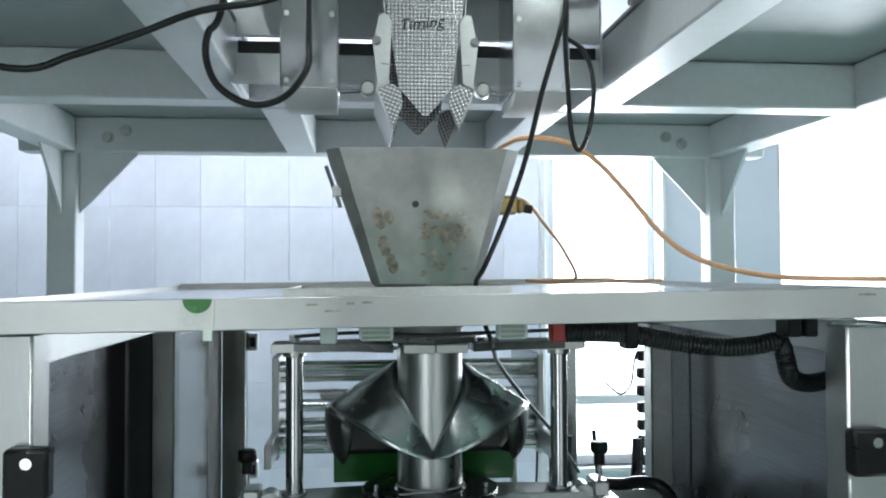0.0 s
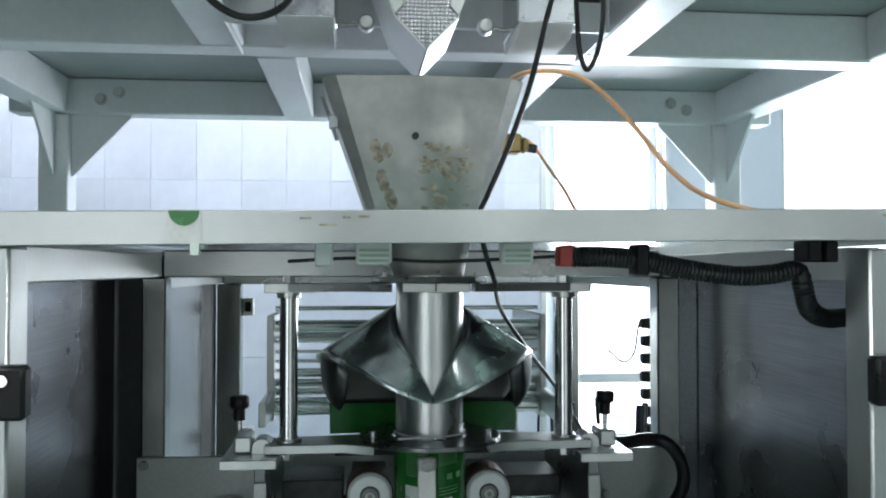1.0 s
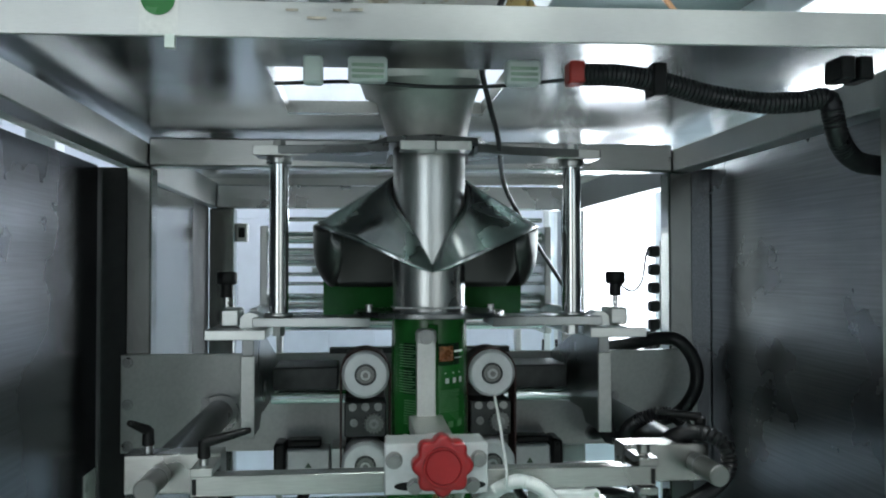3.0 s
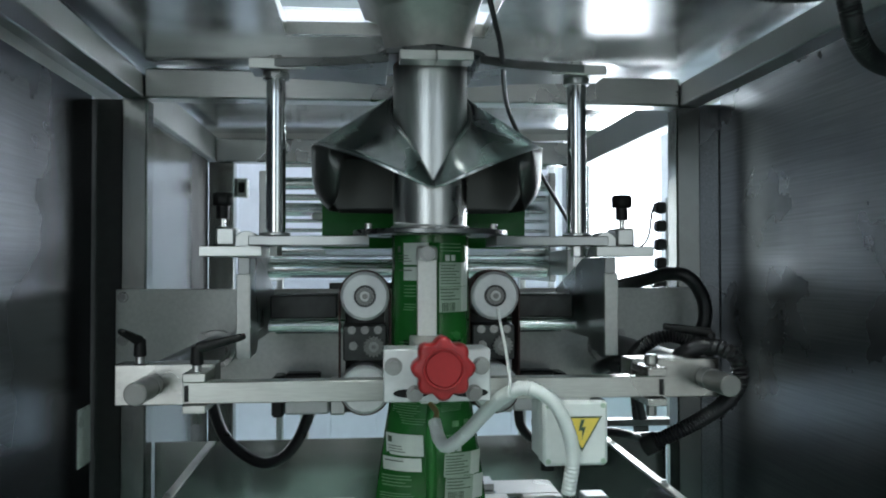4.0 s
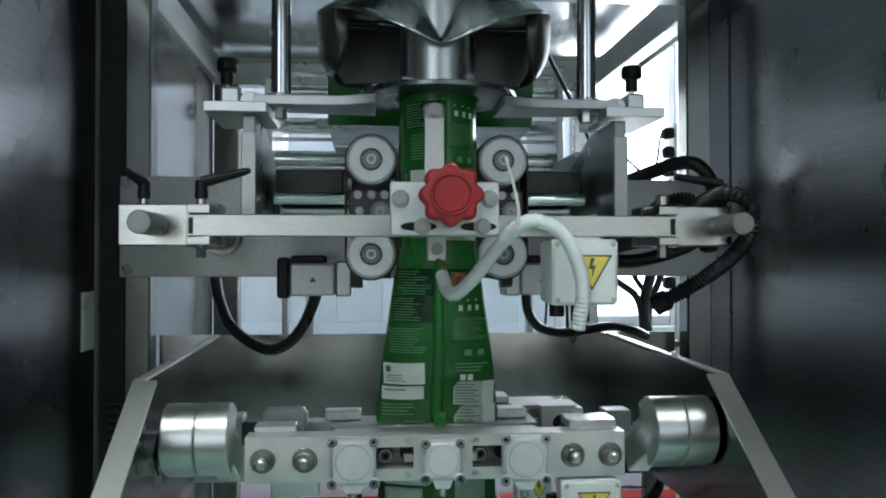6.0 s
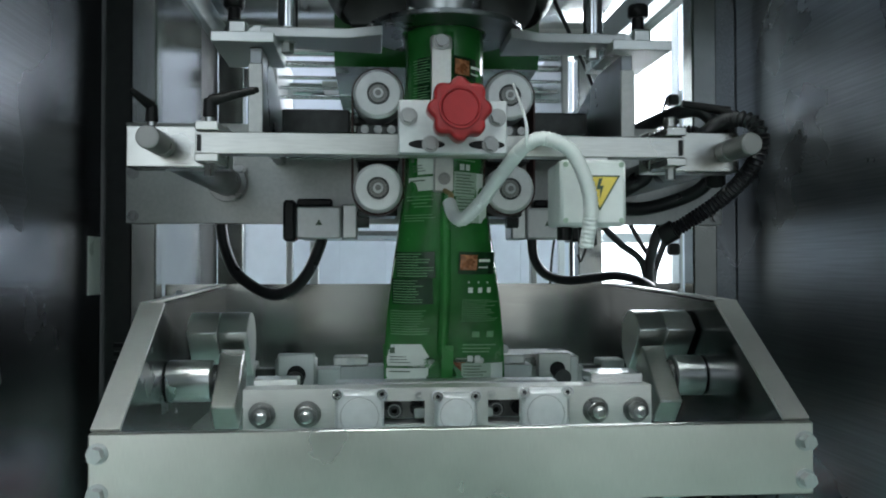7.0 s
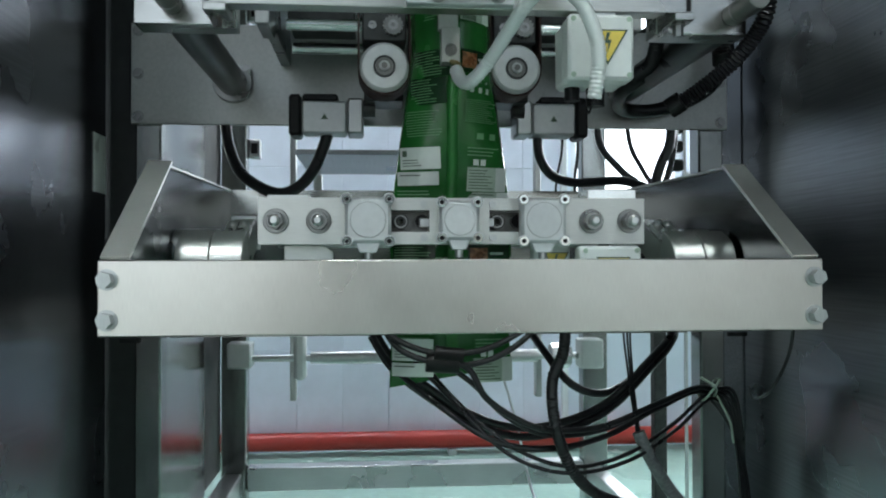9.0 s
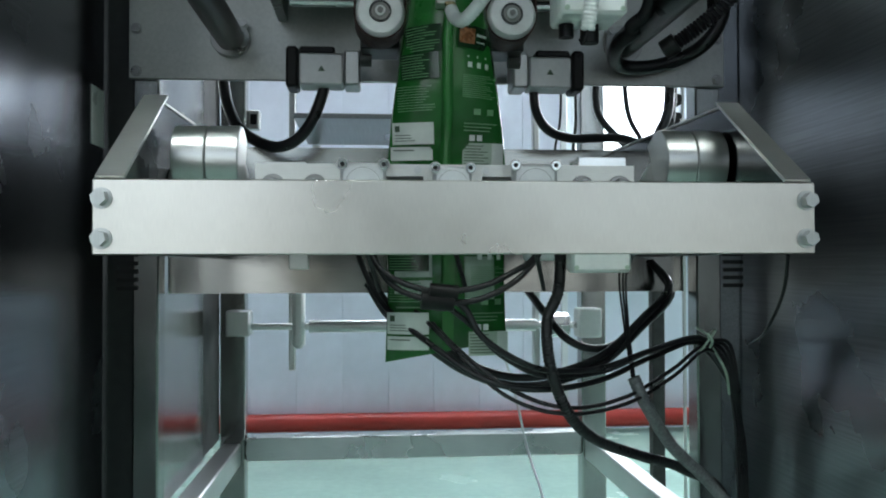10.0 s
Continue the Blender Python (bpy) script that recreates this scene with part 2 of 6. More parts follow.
def smooth_line(points, steps=6):
    """Points of a curve that passes through the given ones."""
    p = [Vector(q) for q in points]
    p = [2 * p[0] - p[1]] + p + [2 * p[-1] - p[-2]]
    out = []
    for i in range(1, len(p) - 2):
        for k in range(steps):
            s = k / steps
            out.append(0.5 * (2 * p[i] + (p[i + 1] - p[i - 1]) * s + (2 * p[i - 1] - 5 * p[i] + 4 * p[i + 1] - p[i + 2]) * s * s + (3 * p[i] - p[i - 1] - 3 * p[i + 1] + p[i + 2]) * s ** 3))
    out.append(p[-2])
    return out


def hose(bm, points, r, n=10, ribs=0.0, steps=6):
    """A cable or hose along a curve; ribs: depth of its corrugation."""
    line = smooth_line(points, steps)
    if ribs:
        fine = []
        for a, b in zip(line, line[1:]):
            k = max(1, round((b - a).length / 0.0027))
            fine += [a.lerp(b, i / k) for i in range(k)]
        line = fine + [line[-1]]
    u, last = None, None
    for i, p in enumerate(line):
        d = (line[min(i + 1, len(line) - 1)] - line[max(i - 1, 0)]).normalized()
        u = d.orthogonal().normalized() if u is None else (u - d * u.dot(d)).normalized()
        w = d.cross(u)
        k = r - (ribs if i % 2 else 0)
        now = ring(bm, p, u, w, k, k, n)
        if last:
            skin(bm, last, now)
        else:
            bm.faces.new(list(reversed(now)))
        last = now
    bm.faces.new(last)
    return bm


def mesh_of(name, bm, mat, bev=0.0, seg=1, angle=38):
    bmesh.ops.recalc_face_normals(bm, faces=bm.faces)
    if bev:
        sharp = [e for e in bm.edges if len(e.link_faces) == 2 and e.calc_face_angle(0) > radians(50)]
        bmesh.ops.bevel(bm, geom=sharp, offset=bev, segments=seg, profile=0.5, affect="EDGES", clamp_overlap=True)
    me = bpy.data.meshes.new(name)
    bm.to_mesh(me)
    bm.free()
    me.materials.append(M[mat] if isinstance(mat, str) else mat)
    me.shade_smooth()
    me.set_sharp_from_angle(angle=radians(angle))
    return me


def part(name, bm, mat, parent, label="", bev=0.0, seg=1, m=None):
    ob = new(name, mesh_of(name, bm, mat, bev, seg))
    ob.parent = parent
    if m is not None:
        ob.matrix_basis = m
    return tagged(ob, label)


def solid(name, bm, mat, label, category, kind="", bev=0.0, group=""):
    return tagged(new(name, mesh_of(name, bm, mat, bev)), label, category, group, kind)


def thing(name, label, category, at=(0, 0, 0), group="", kind=""):
    ob = new(name)
    ob.location = at
    ob.empty_display_size = 0.05
    return tagged(ob, label, category, group, kind)


def B():
    return bmesh.new()


def hexbolt(bm, p, d, r=0.008, h=0.006, washer=True):
    """Bolt head that points along d from p."""
    p, d = Vector(p), Vector(d).normalized()
    if washer:
        cyl(bm, p, p + d * 0.0015, r * 1.35, 16)
    cyl(bm, p + d * 0.0015, p + d * h, r, 6)
    return bm


def capscrew(bm, p, d, r=0.005, h=0.005):
    """Socket screw with its hexagonal recess."""
    p, d = Vector(p), Vector(d).normalized()
    u = d.orthogonal().normalized()
    w = d.cross(u)
    rings = [ring(bm, p, u, w, r, r, 12), ring(bm, p + d * h, u, w, r, r, 12), ring(bm, p + d * h, u, w, r * 0.5, r * 0.5, 12), ring(bm, p + d * h * 0.3, u, w, r * 0.5, r * 0.5, 12)]
    for a, b in zip(rings, rings[1:]):
        skin(bm, a, b)
    bm.faces.new(rings[-1])
    return bm


# ---------------- the room ----------------
def build_room():
    b = box(B(), -3.6, 3.6, -3.3, 2.35, -0.1, 0.0)
    solid("floor", b, "floor", "pale green epoxy floor under the machine", "floor", "structure")
    solid("ceiling", box(B(), -3.6, 3.6, -3.3, 2.35, 3.0, 3.1), "ceiling", "unseen flat ceiling, coloured dark to cut reflected light", "ceiling", "structure")
    # back wall with two window openings
    y0, y1 = 2.17, 2.33
    b = B()
    for x0, x1, z0, z1 in ((-3.6, 0.69, 0, 3), (0.69, 1.16, 0, 0.73), (0.69, 1.16, 2.4, 3), (1.16, 1.71, 0, 3), (1.71, 3.1, 0, 1.01), (1.71, 3.1, 2.4, 3), (3.1, 3.6, 0, 3)):
        box(b, x0, x1, y0, y1, z0, z1)
    wall = solid("wall_back", b, "wall_pale", "white tiled factory wall with tall windows", "wall", "structure")
    tiles = {}
    for w in (0.177,):
        tiles[w] = mesh_of("wall_tile", box(B(), -w / 2, w / 2, -0.003, 0.003, -0.1778, 0.1778), "tile", 0.0008, 1)
    for k in range(-16, 4):
        for r in range(0, 8):
            x, z = 0.0466 + 0.1788 * k, 0.2165 + 0.3576 * r
            if x > 0.59:
                continue
            ob = new("wall_tile", tiles[0.177])
            ob.location, ob.parent = (x, 2.1695, z), wall
    # side and front walls are out of view and kept dark for contrast
    solid("wall_left", box(B(), -3.7, -3.6, -3.3, 2.35, 0, 3), "wall", "unseen side wall, coloured dark to cut reflected light", "wall", "structure")
    solid("wall_right", box(B(), 3.6, 3.7, -3.3, 2.35, 0, 3), "wall", "unseen side wall, coloured dark to cut reflected light", "wall", "structure")
    b = B()
    for x0, x1, z0, z1 in ((-3.6, -2.0, 0, 3), (-0.4, 0.4, 0, 3), (2.0, 3.6, 0, 3), (-2.0, -0.4, 0, 0.4), (-2.0, -0.4, 2.3, 3), (0.4, 2.0, 0, 0.4), (0.4, 2.0, 2.3, 3)):
        box(b, x0, x1, -3.3, -3.2, z0, z1)
    solid("wall_front", b, "wall_front", "unseen dark wall with two added window openings", "wall", "structure")
    n = 0
    for x0, x1, ya, yb, zs in ((0.69, 1.16, 2.2, 2.24, 0.73), (1.71, 3.1, 2.2, 2.24, 1.01)):
        n += 1
        win = thing("window_%d" % n, "tall bright window in a white metal frame", "window", kind="structure")
        b = B()
        box(b, x0, x0 + 0.03, ya, yb, zs, 2.4)
        box(b, x1 - 0.03, x1, ya, yb, zs, 2.4)
        box(b, x0 + 0.03, x1 - 0.03, ya, yb, zs, zs + 0.04)
        if zs < 1:
            box(b, x0 + 0.03, x1 - 0.03, ya, yb, 0.985, 1.025)
        box(b, x0 + 0.03, x1 - 0.03, ya, yb, 2.36, 2.4)
        part("window_frame", b, "paint", win, bev=0.003)
        part("window_sill", box(B(), x0 - 0.02, x1 + 0.02, 2.13, 2.2, zs - 0.02, zs), "paint", win, bev=0.003)
    solid("backdrop", box(B(), -0.2, 4.2, 2.8, 2.82, 0.3, 3.0), "sky", "bright hazy daylight outside the windows", "sky", "structure")
    # narrow conduit strips beside the window
    b = B()
    box(b, 0.645, 0.67, 2.145, 2.17, 0.0, 3.0)
    box(b, 1.18, 1.2, 2.145, 2.17, 0.0, 3.0)
    solid("trim", b, "paint", "narrow white cable trunking on the wall", "trim", "structure", 0.002)
    p = thing("floor_pipe", "red painted pipe along the foot of the wall", "pipe")
    part("barrel", cyl(B(), (-3.5, 2.1, 0.055), (3.5, 2.1, 0.055), 0.034, 24), "pipe_red", p)
    for x in (-2.0, -0.9, 0.2, 1.3, 2.4):
        part("pipe_saddle", box(B(), x - 0.015, x + 0.015, 2.06, 2.14, 0.0, 0.022), "frame", p)
    # ceiling lamps over the aisle, and an added pair that brightens the back wall
    for x, y, turn in ((-0.75, -1.5, 0), (0.8, -1.7, 0), (-1.3, 1.75, 90), (0.2, 1.75, 90)):
        lamp = thing("unseen_ceiling_lamp", "long white tube lamp on the unseen ceiling", "lamp", (x, y, 2.94), "ceiling lamps")
        lamp.rotation_euler = (0, 0, radians(turn))
        part("housing", box(B(), -0.1, 0.1, -0.65, 0.65, 0.015, 0.06), "white_plastic", lamp, bev=0.004)
        part("diffuser", box(B(), -0.08, 0.08, -0.62, 0.62, 0.0, 0.014), "wall_fill_back" if turn else "tube_light", lamp)


# ---------------- the weigher platform overhead ----------------
def build_platform():
    p = thing("weigher_platform", "pale grey painted steel platform with gusseted legs", "platform")
    p.location = (0.012, -0.03, 0.02)
    z0, z1 = 1.89, 1.99
    part("cross_beam", box(B(), -1.6, 1.6, 0.43, 0.51, z0, z1), "paint", p, bev=0.004)
    part("cross_beam", box(B(), -1.1, 1.14, 1.2, 1.28, z0, z1), "paint", p, bev=0.004)
    part("cross_beam", box(B(), -1.6, 1.6, -0.5, -0.42, z0, z1), "paint", p, bev=0.004)
    for x0, x1 in ((-0.431, -0.345), (0.352, 0.438)):
        part("long_beam", box(B(), x0, x1, -0.419, 0.427, z0, z1), "paint", p, bev=0.004)
    for x0, x1 in ((-0.335, -0.25), (0.256, 0.343)):
        part("long_beam", box(B(), x0, x1, 0.513, 1.197, z0 - 0.002, z1), "paint", p, bev=0.004)
    for x0, x1 in ((-1.02, -0.938), (0.962, 1.045)):
        part("side_beam", box(B(), x0, x1, 0.513, 1.197, z0, z1), "paint", p, bev=0.004)
        part("side_beam", box(B(), x0, x1, -0.419, 0.427, z0, z1), "paint", p, bev=0.004)
        part("leg", box(B(), x0, x1, 1.203, 1.277, 0.0, z0 - 0.001), "paint", p, bev=0.004)
        s = 1 if x0 < 0 else -1
        edge = x1 if s > 0 else x0
        part("gusset", prism(B(), [(edge + s * 0.001, 1.71), (edge + s * 0.17, z0 - 0.001), (edge + s * 0.001, z0 - 0.001)], "y", 1.232, 1.24), "paint", p)
        xm = (x0 + x1) / 2
        part("gusset", prism(B(), [(1.202, 1.71), (1.202, z0 - 0.001), (1.03, z0 - 0.001)], "x", xm - 0.004, xm + 0.004), "paint", p)
        b = B()
        for dx, z in ((0.09, 1.93), (0.14, 1.95)):
            hexbolt(b, (edge + s * dx, 1.199, z), (0, -1, 0), 0.013, 0.012)
        part("bolt", b, "frame", p)
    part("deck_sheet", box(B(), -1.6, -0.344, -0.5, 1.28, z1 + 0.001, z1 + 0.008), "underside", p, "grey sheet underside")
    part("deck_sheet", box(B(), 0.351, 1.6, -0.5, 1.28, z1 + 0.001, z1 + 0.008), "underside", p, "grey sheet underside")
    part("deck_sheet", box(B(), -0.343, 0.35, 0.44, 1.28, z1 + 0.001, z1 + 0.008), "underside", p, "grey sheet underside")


# ---------------- weigher buckets ----------------
FLAPS = []


def build_weigher():
    w = thing("weigh_bucket", "dimpled stainless weigh bucket with two discharge flaps", "weigher", (0, 0, -0.008))
    # tapering front and rear sheets with sides
    cx = -0.008
    prof = [(cx - 0.07, 2.049), (cx + 0.07, 2.049), (cx + 0.0407, 1.843), (cx + 0.004, 1.8015), (cx - 0.004, 1.8015), (cx - 0.0407, 1.843)]
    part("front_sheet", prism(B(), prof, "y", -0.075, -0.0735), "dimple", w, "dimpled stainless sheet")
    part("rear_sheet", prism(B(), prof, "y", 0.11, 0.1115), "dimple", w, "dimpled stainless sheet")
    mark = bpy.data.curves.new("handwriting", "FONT")
    mark.body, mark.size, mark.shear, mark.extrude = "Timing", 0.0255, 0.3, 0.0002
    mark.materials.append(M["black"])
    ob = new("handwriting", mark)
    ob.parent = w
    ob.matrix_basis = pose(cx - 0.041, -0.0755, 1.93, 90, -7, 0)
    for s in (-1, 1):
        part("side_sheet", prism(B(), [(cx + s * 0.071, 2.049), (cx + s * 0.061, 1.945), (cx + s * 0.0595, 1.945), (cx + s * 0.0695, 2.049)], "y", -0.0734, 0.1099), "skirt", w)
        hx, hz = cx + s * 0.075, 1.912

        def q(*pts):
            return [(s * a - s * 0.075, c - hz) for a, c in pts]
        # outer skin, folded from the hinge to the mouth
        ob = new("flap", mesh_of("flap", prism(B(), q((0.088, 1.955), (0.0475, 1.843), (0.0012, 1.795), (0.0012, 1.798), (0.0455, 1.845), (0.086, 1.955)), "y", -0.0795, 0.118), "skirt", 0.0004, 1))
        ob.parent, ob.location = w, (hx, 0, hz)
        tagged(ob, "plain satin stainless discharge flap")
        wing = q((0.0455, 1.8455), (0.03, 1.862), (0.014, 1.858), (0.003, 1.84), (0.0015, 1.828), (0.0015, 1.7985))
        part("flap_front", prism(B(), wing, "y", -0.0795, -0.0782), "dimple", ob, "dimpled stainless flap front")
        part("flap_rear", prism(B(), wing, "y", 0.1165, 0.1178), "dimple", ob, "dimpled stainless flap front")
        arm = q((0.086, 1.948), (0.082, 1.956), (0.072, 1.956), (0.064, 1.948), (0.0335, 1.8605), (0.0455, 1.8465), (0.062, 1.876), (0.0775, 1.905))
        ap = part("hinge_arm", prism(B(), arm, "y", -0.0835, -0.0797), "alu", ob, "plain hinge arm", bev=0.0006)
        part("arm_joint", prism(B(), q((0.0545, 1.882), (0.038, 1.8875), (0.0385, 1.889), (0.0555, 1.8835)), "y", -0.0845, -0.0836), "bolt", ap)
        b = B()
        hexbolt(b, (0, -0.0836, 0), (0, -1, 0), 0.0055, 0.005)
        part("hinge_bolt", b, "bolt", ap)
        FLAPS.append((ob, s))
    for s, nm in ((-1, "actuator_box"), (1, "actuator_box")):
        a = thing(nm, "bright sheet steel actuator box beside the bucket", "actuator", (0, 0, -0.008), "actuator boxes")
        x0, x1 = (-0.228, -0.14) if s < 0 else (0.128, 0.218)
        part("housing", box(B(), x0, x1, -0.07, 0.06, 1.842, 2.05), "sheet_mirror", a, bev=0.002)
        part("lower_lip", prism(B(), [(-0.07, 1.842), (0.06, 1.842), (0.06, 1.825), (-0.045, 1.825)], "x", x0 + 0.004, x1 - 0.004), "paint", a)
        for x in (x0 + 0.01, x1 - 0.01):
            for z in (1.853, 1.955):
                part("screw", capscrew(B(), (x, -0.07, z), (0, -1, 0), 0.004, 0.003), "steel", a)
        # pull rod between the box and its flap
        xa, xb = (x1, -0.083) if s < 0 else (x0, 0.083)
        part("pull_rod", cyl(B(), (xa, 0.03, 1.858), (xb, 0.03, 1.862), 0.0035, 10), "chrome", a)
        part("rod_eye", cyl(B(), (xb + s * 0.012, 0.018, 1.863), (xb + s * 0.012, 0.042, 1.863), 0.013, 18), "alu", a, bev=0.003)
    b = B()
    box(b, -0.3, 0.3, -0.12, 0.16, 2.05, 2.1)
    solid("weigher_chassis", b, "sheet_mirror", "stainless chassis that carries the weigh bucket", "chassis", "", 0.004)
    tray = thing("weigher_tray", "pale sheet steel tray with a dark slot behind the bucket", "tray")
    part("tray_front", box(B(), -0.34, 0.345, 0.2, 0.21, 1.9, 1.955), "paint", tray, bev=0.002)
    part("tray_slot", box(B(), -0.34, 0.345, 0.23, 0.24, 1.956, 1.985), "dark", tray, "dark slot")
    part("tray_top", box(B(), -0.34, 0.345, 0.2, 0.21, 1.986, 2.07), "paint", tray, bev=0.002)
    # roof sheet added to block the ceiling light above the bucket
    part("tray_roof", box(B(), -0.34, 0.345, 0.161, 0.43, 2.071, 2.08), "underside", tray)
    part("tray_foot", box(B(), -0.343, -0.3405, 0.2, 0.43, 1.9, 2.07), "paint", tray)
    part("tray_foot", box(B(), 0.3455, 0.35, 0.2, 0.43, 1.9, 2.07), "paint", tray)
    # legs of the chassis stand on the platform
    for x in (-0.38, 0.37):
        solid("chassis_support", box(B(), x - 0.02, x + 0.02, -0.05, 0.05, 2.0115, 2.1), "frame", "short steel support standing on the platform beam", "support", "", 0.002, "chassis supports")
    solid("chassis_rail", box(B(), -0.36, -0.301, -0.02, 0.02, 2.06, 2.1), "frame", "steel rail between chassis and support", "rail", "", 0.002, "chassis rails")
    solid("chassis_rail", box(B(), 0.301, 0.35, -0.02, 0.02, 2.06, 2.1), "frame", "steel rail between chassis and support", "rail", "", 0.002, "chassis rails")


# ---------------- product hopper ----------------
def hopper_front(x, z):
    """Depth of the hopper's folded front at a place."""
    u = (z - 1.545) / 0.212
    return -(0.085 + 0.057 * u) - 0.0125 * max(0, 1 - abs(x + 0.008 + 0.007 * u) / (0.082 + 0.066 * u))



def build_hopper():
    h = thing("product_hopper", "worn stainless product hopper with glue residue and scratches", "hopper", (0, 0.01, -0.008))
    b = B()
    n = 40

    def loop(z, hx, hy, cx, sq):
        """sq 1: square, 0: round."""
        out = []
        for i in range(n):
            a = 2 * math.pi * (i + 0.5) / n
            c, s = math.cos(a), math.sin(a)
            k = 1 / max(abs(c), abs(s)) * sq + (1 - sq)
            fold = 0.013 * sq * max(0, 1 - abs(c * k)) if s < 0 and abs(s) >= abs(c) else 0
            out.append(b.verts.new((cx + hx * c * k, hy * s * k - fold, z)))
        return out
    rows = [(1.743, 0.1436, 0.1382, -0.0145, 1), (1.545, 0.082, 0.085, -0.008, 0.95), (1.53, 0.072, 0.074, -0.002, 0.2), (1.459, 0.0535, 0.0535, 0.002, 0)]
    outer = [loop(*r) for r in rows]
    inner = [loop(z, hx - 0.002, hy - 0.002, cx, sq) for z, hx, hy, cx, sq in rows]
    for seq in (outer, inner):
        for a, c in zip(seq, seq[1:]):
            skin(b, a, c)
    skin(b, outer[0], inner[0])
    skin(b, outer[-1], inner[-1])
    part("funnel", b, "dirty", h)
    b = B()
    cyl(b, (-0.027, -0.12, 1.662), (-0.027, -0.133, 1.662), 0.005, 14)
    part("rivet", b, "dark", h)
    b = B()
    cyl(b, (-0.158, -0.11, 1.72), (-0.137, -0.09, 1.66), 0.003, 8)
    box(b, -0.148, -0.136, -0.115, -0.095, 1.675, 1.69)
    part("latch", b, "steel", h, "bright wire latch")
    return h


# ---------------- machine frame ----------------
def build_frame():
    f = thing("bagging_machine", "open stainless steel frame of a vertical bagging machine", "bagging machine")
    for x0, x1 in ((-0.495, -0.453), (0.463, 0.507)):
        part("middle_post", box(B(), x0, x1, 0.27, 0.315, 0.0, 1.4515), "post", f, bev=0.003)
        part("rear_post", box(B(), *((-0.475, -0.414) if x0 < 0 else (0.428, 0.49)), 0.95, 1.0, 0.0, 1.4275), "post", f, bev=0.003)
    for x0, x1 in ((-0.51, -0.455), (0.46, 0.512)):
        part("front_post", box(B(), x0, x1, -0.41, -0.36, 0.0, 1.49), "frame", f, bev=0.003)
    part("top_cross_rail", box(B(), -0.4585, 0.4695, 0.27, 0.315, 1.452, 1.502), "steel_h", f, bev=0.003)
    part("top_cross_rail", box(B(), -0.4585, 0.4695, 0.95, 0.995, 1.428, 1.487), "steel_h", f, bev=0.003)
    for x0, x1 in ((-0.495, -0.459), (0.47, 0.507)):
        part("top_side_rail", box(B(), x0, x1, -0.359, 0.315, 1.452, 1.493), "frame", f, bev=0.002)
        part("top_side_rail", box(B(), x0, x1, 0.3155, 0.9955, 1.43, 1.493), "frame", f, bev=0.002)
    part("bottom_cross_rail", box(B(), -0.413, 0.427, 0.95, 1.0, 0.175, 0.232), "steel_h", f, bev=0.003)
    for x0, x1 in ((-0.468, -0.424), (0.434, 0.474)):
        part("bottom_side_rail", box(B(), x0, x1, 0.316, 0.949, 0.165, 0.22), "frame", f, bev=0.003)
    part("rear_cross_panel", box(B(), -0.452, 0.462, 0.33, 0.336, 0.607, 0.862), "rear_panel", f, "stainless cross panel behind the jaws")
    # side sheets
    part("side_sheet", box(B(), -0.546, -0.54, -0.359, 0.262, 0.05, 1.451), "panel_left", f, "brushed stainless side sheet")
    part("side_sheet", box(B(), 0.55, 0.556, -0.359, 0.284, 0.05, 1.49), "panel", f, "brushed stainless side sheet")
    part("side_sheet", box(B(), -0.476, -0.47, 0.316, 0.72, 0.23, 1.429), "rear_panel", f, "brushed stainless side sheet")
    # dark sheets added to stand for the unlit gaps beside the posts
    part("dark_gasket", box(B(), -0.62, -0.496, 0.285, 0.293, 0.02, 1.451), "gap_shade", f, "dark sheet standing for a shaded gap")
    part("dark_gasket", box(B(), -0.62, -0.6, 0.2, 0.284, 0.02, 1.451), "gap_shade", f, "dark sheet standing for a shaded gap")
    part("dark_gasket", box(B(), -0.482, -0.476, 0.7205, 0.948, 0.23, 1.429), "gap_shade", f, "dark sheet standing for a shaded gap")
    part("corner_strip", box(B(), 0.508, 0.62, 0.289, 0.297, 0.02, 1.46), "panel", f, "dull corner strip")
    part("edge_label", box(B(), -0.5398, -0.5385, 0.2, 0.259, 0.848, 0.941), "white_print", f, "white strip label")
    for x in (-0.455, 0.475):
        lock = part("door_lock", box(B(), x - 0.022, x + 0.024, -0.433, -0.411, 1.318, 1.372), "black", f, "black door lock body", bev=0.004)
        b = B()
        cyl(b, (x + 0.004, -0.433, 1.358), (x + 0.004, -0.438, 1.358), 0.006, 16)
        part("lock_barrel", b, "chrome", lock)
    d = thing("machine_deck", "stainless top deck with folded rim and square opening", "deck")
    d.matrix_basis = pose(0, -0.035, 1.4955, 0, -0.55, 0)
    x0, x1, y0, y1 = -0.6, 0.62, -0.383, 1.05
    hx0, hx1, hy0, hy1 = -0.205, 0.092, -0.19, 0.12
    for q in ((x0, hx0, y0 + 0.002, y1), (hx1, x1, y0 + 0.002, y1), (hx0, hx1, y0 + 0.002, hy0), (hx0, hx1, hy1, y1)):
        part("deck_plate", box(B(), *q, 0.018, 0.021), "sheet_mirror", d)
    part("front_skirt", box(B(), x0, x1, y0 - 0.002, y0 + 0.0015, -0.001, 0.034), "skirt", d, "satin front skirt", bev=0.001)
    part("rear_skirt", box(B(), x0, x1, y1, y1 + 0.003, -0.001, 0.036), "plate", d)
    part("side_skirt", box(B(), x0 - 0.003, x0, y0, y1, -0.001, 0.03), "plate", d)
    part("side_skirt", box(B(), x1, x1 + 0.003, y0, y1, -0.001, 0.03), "plate", d)
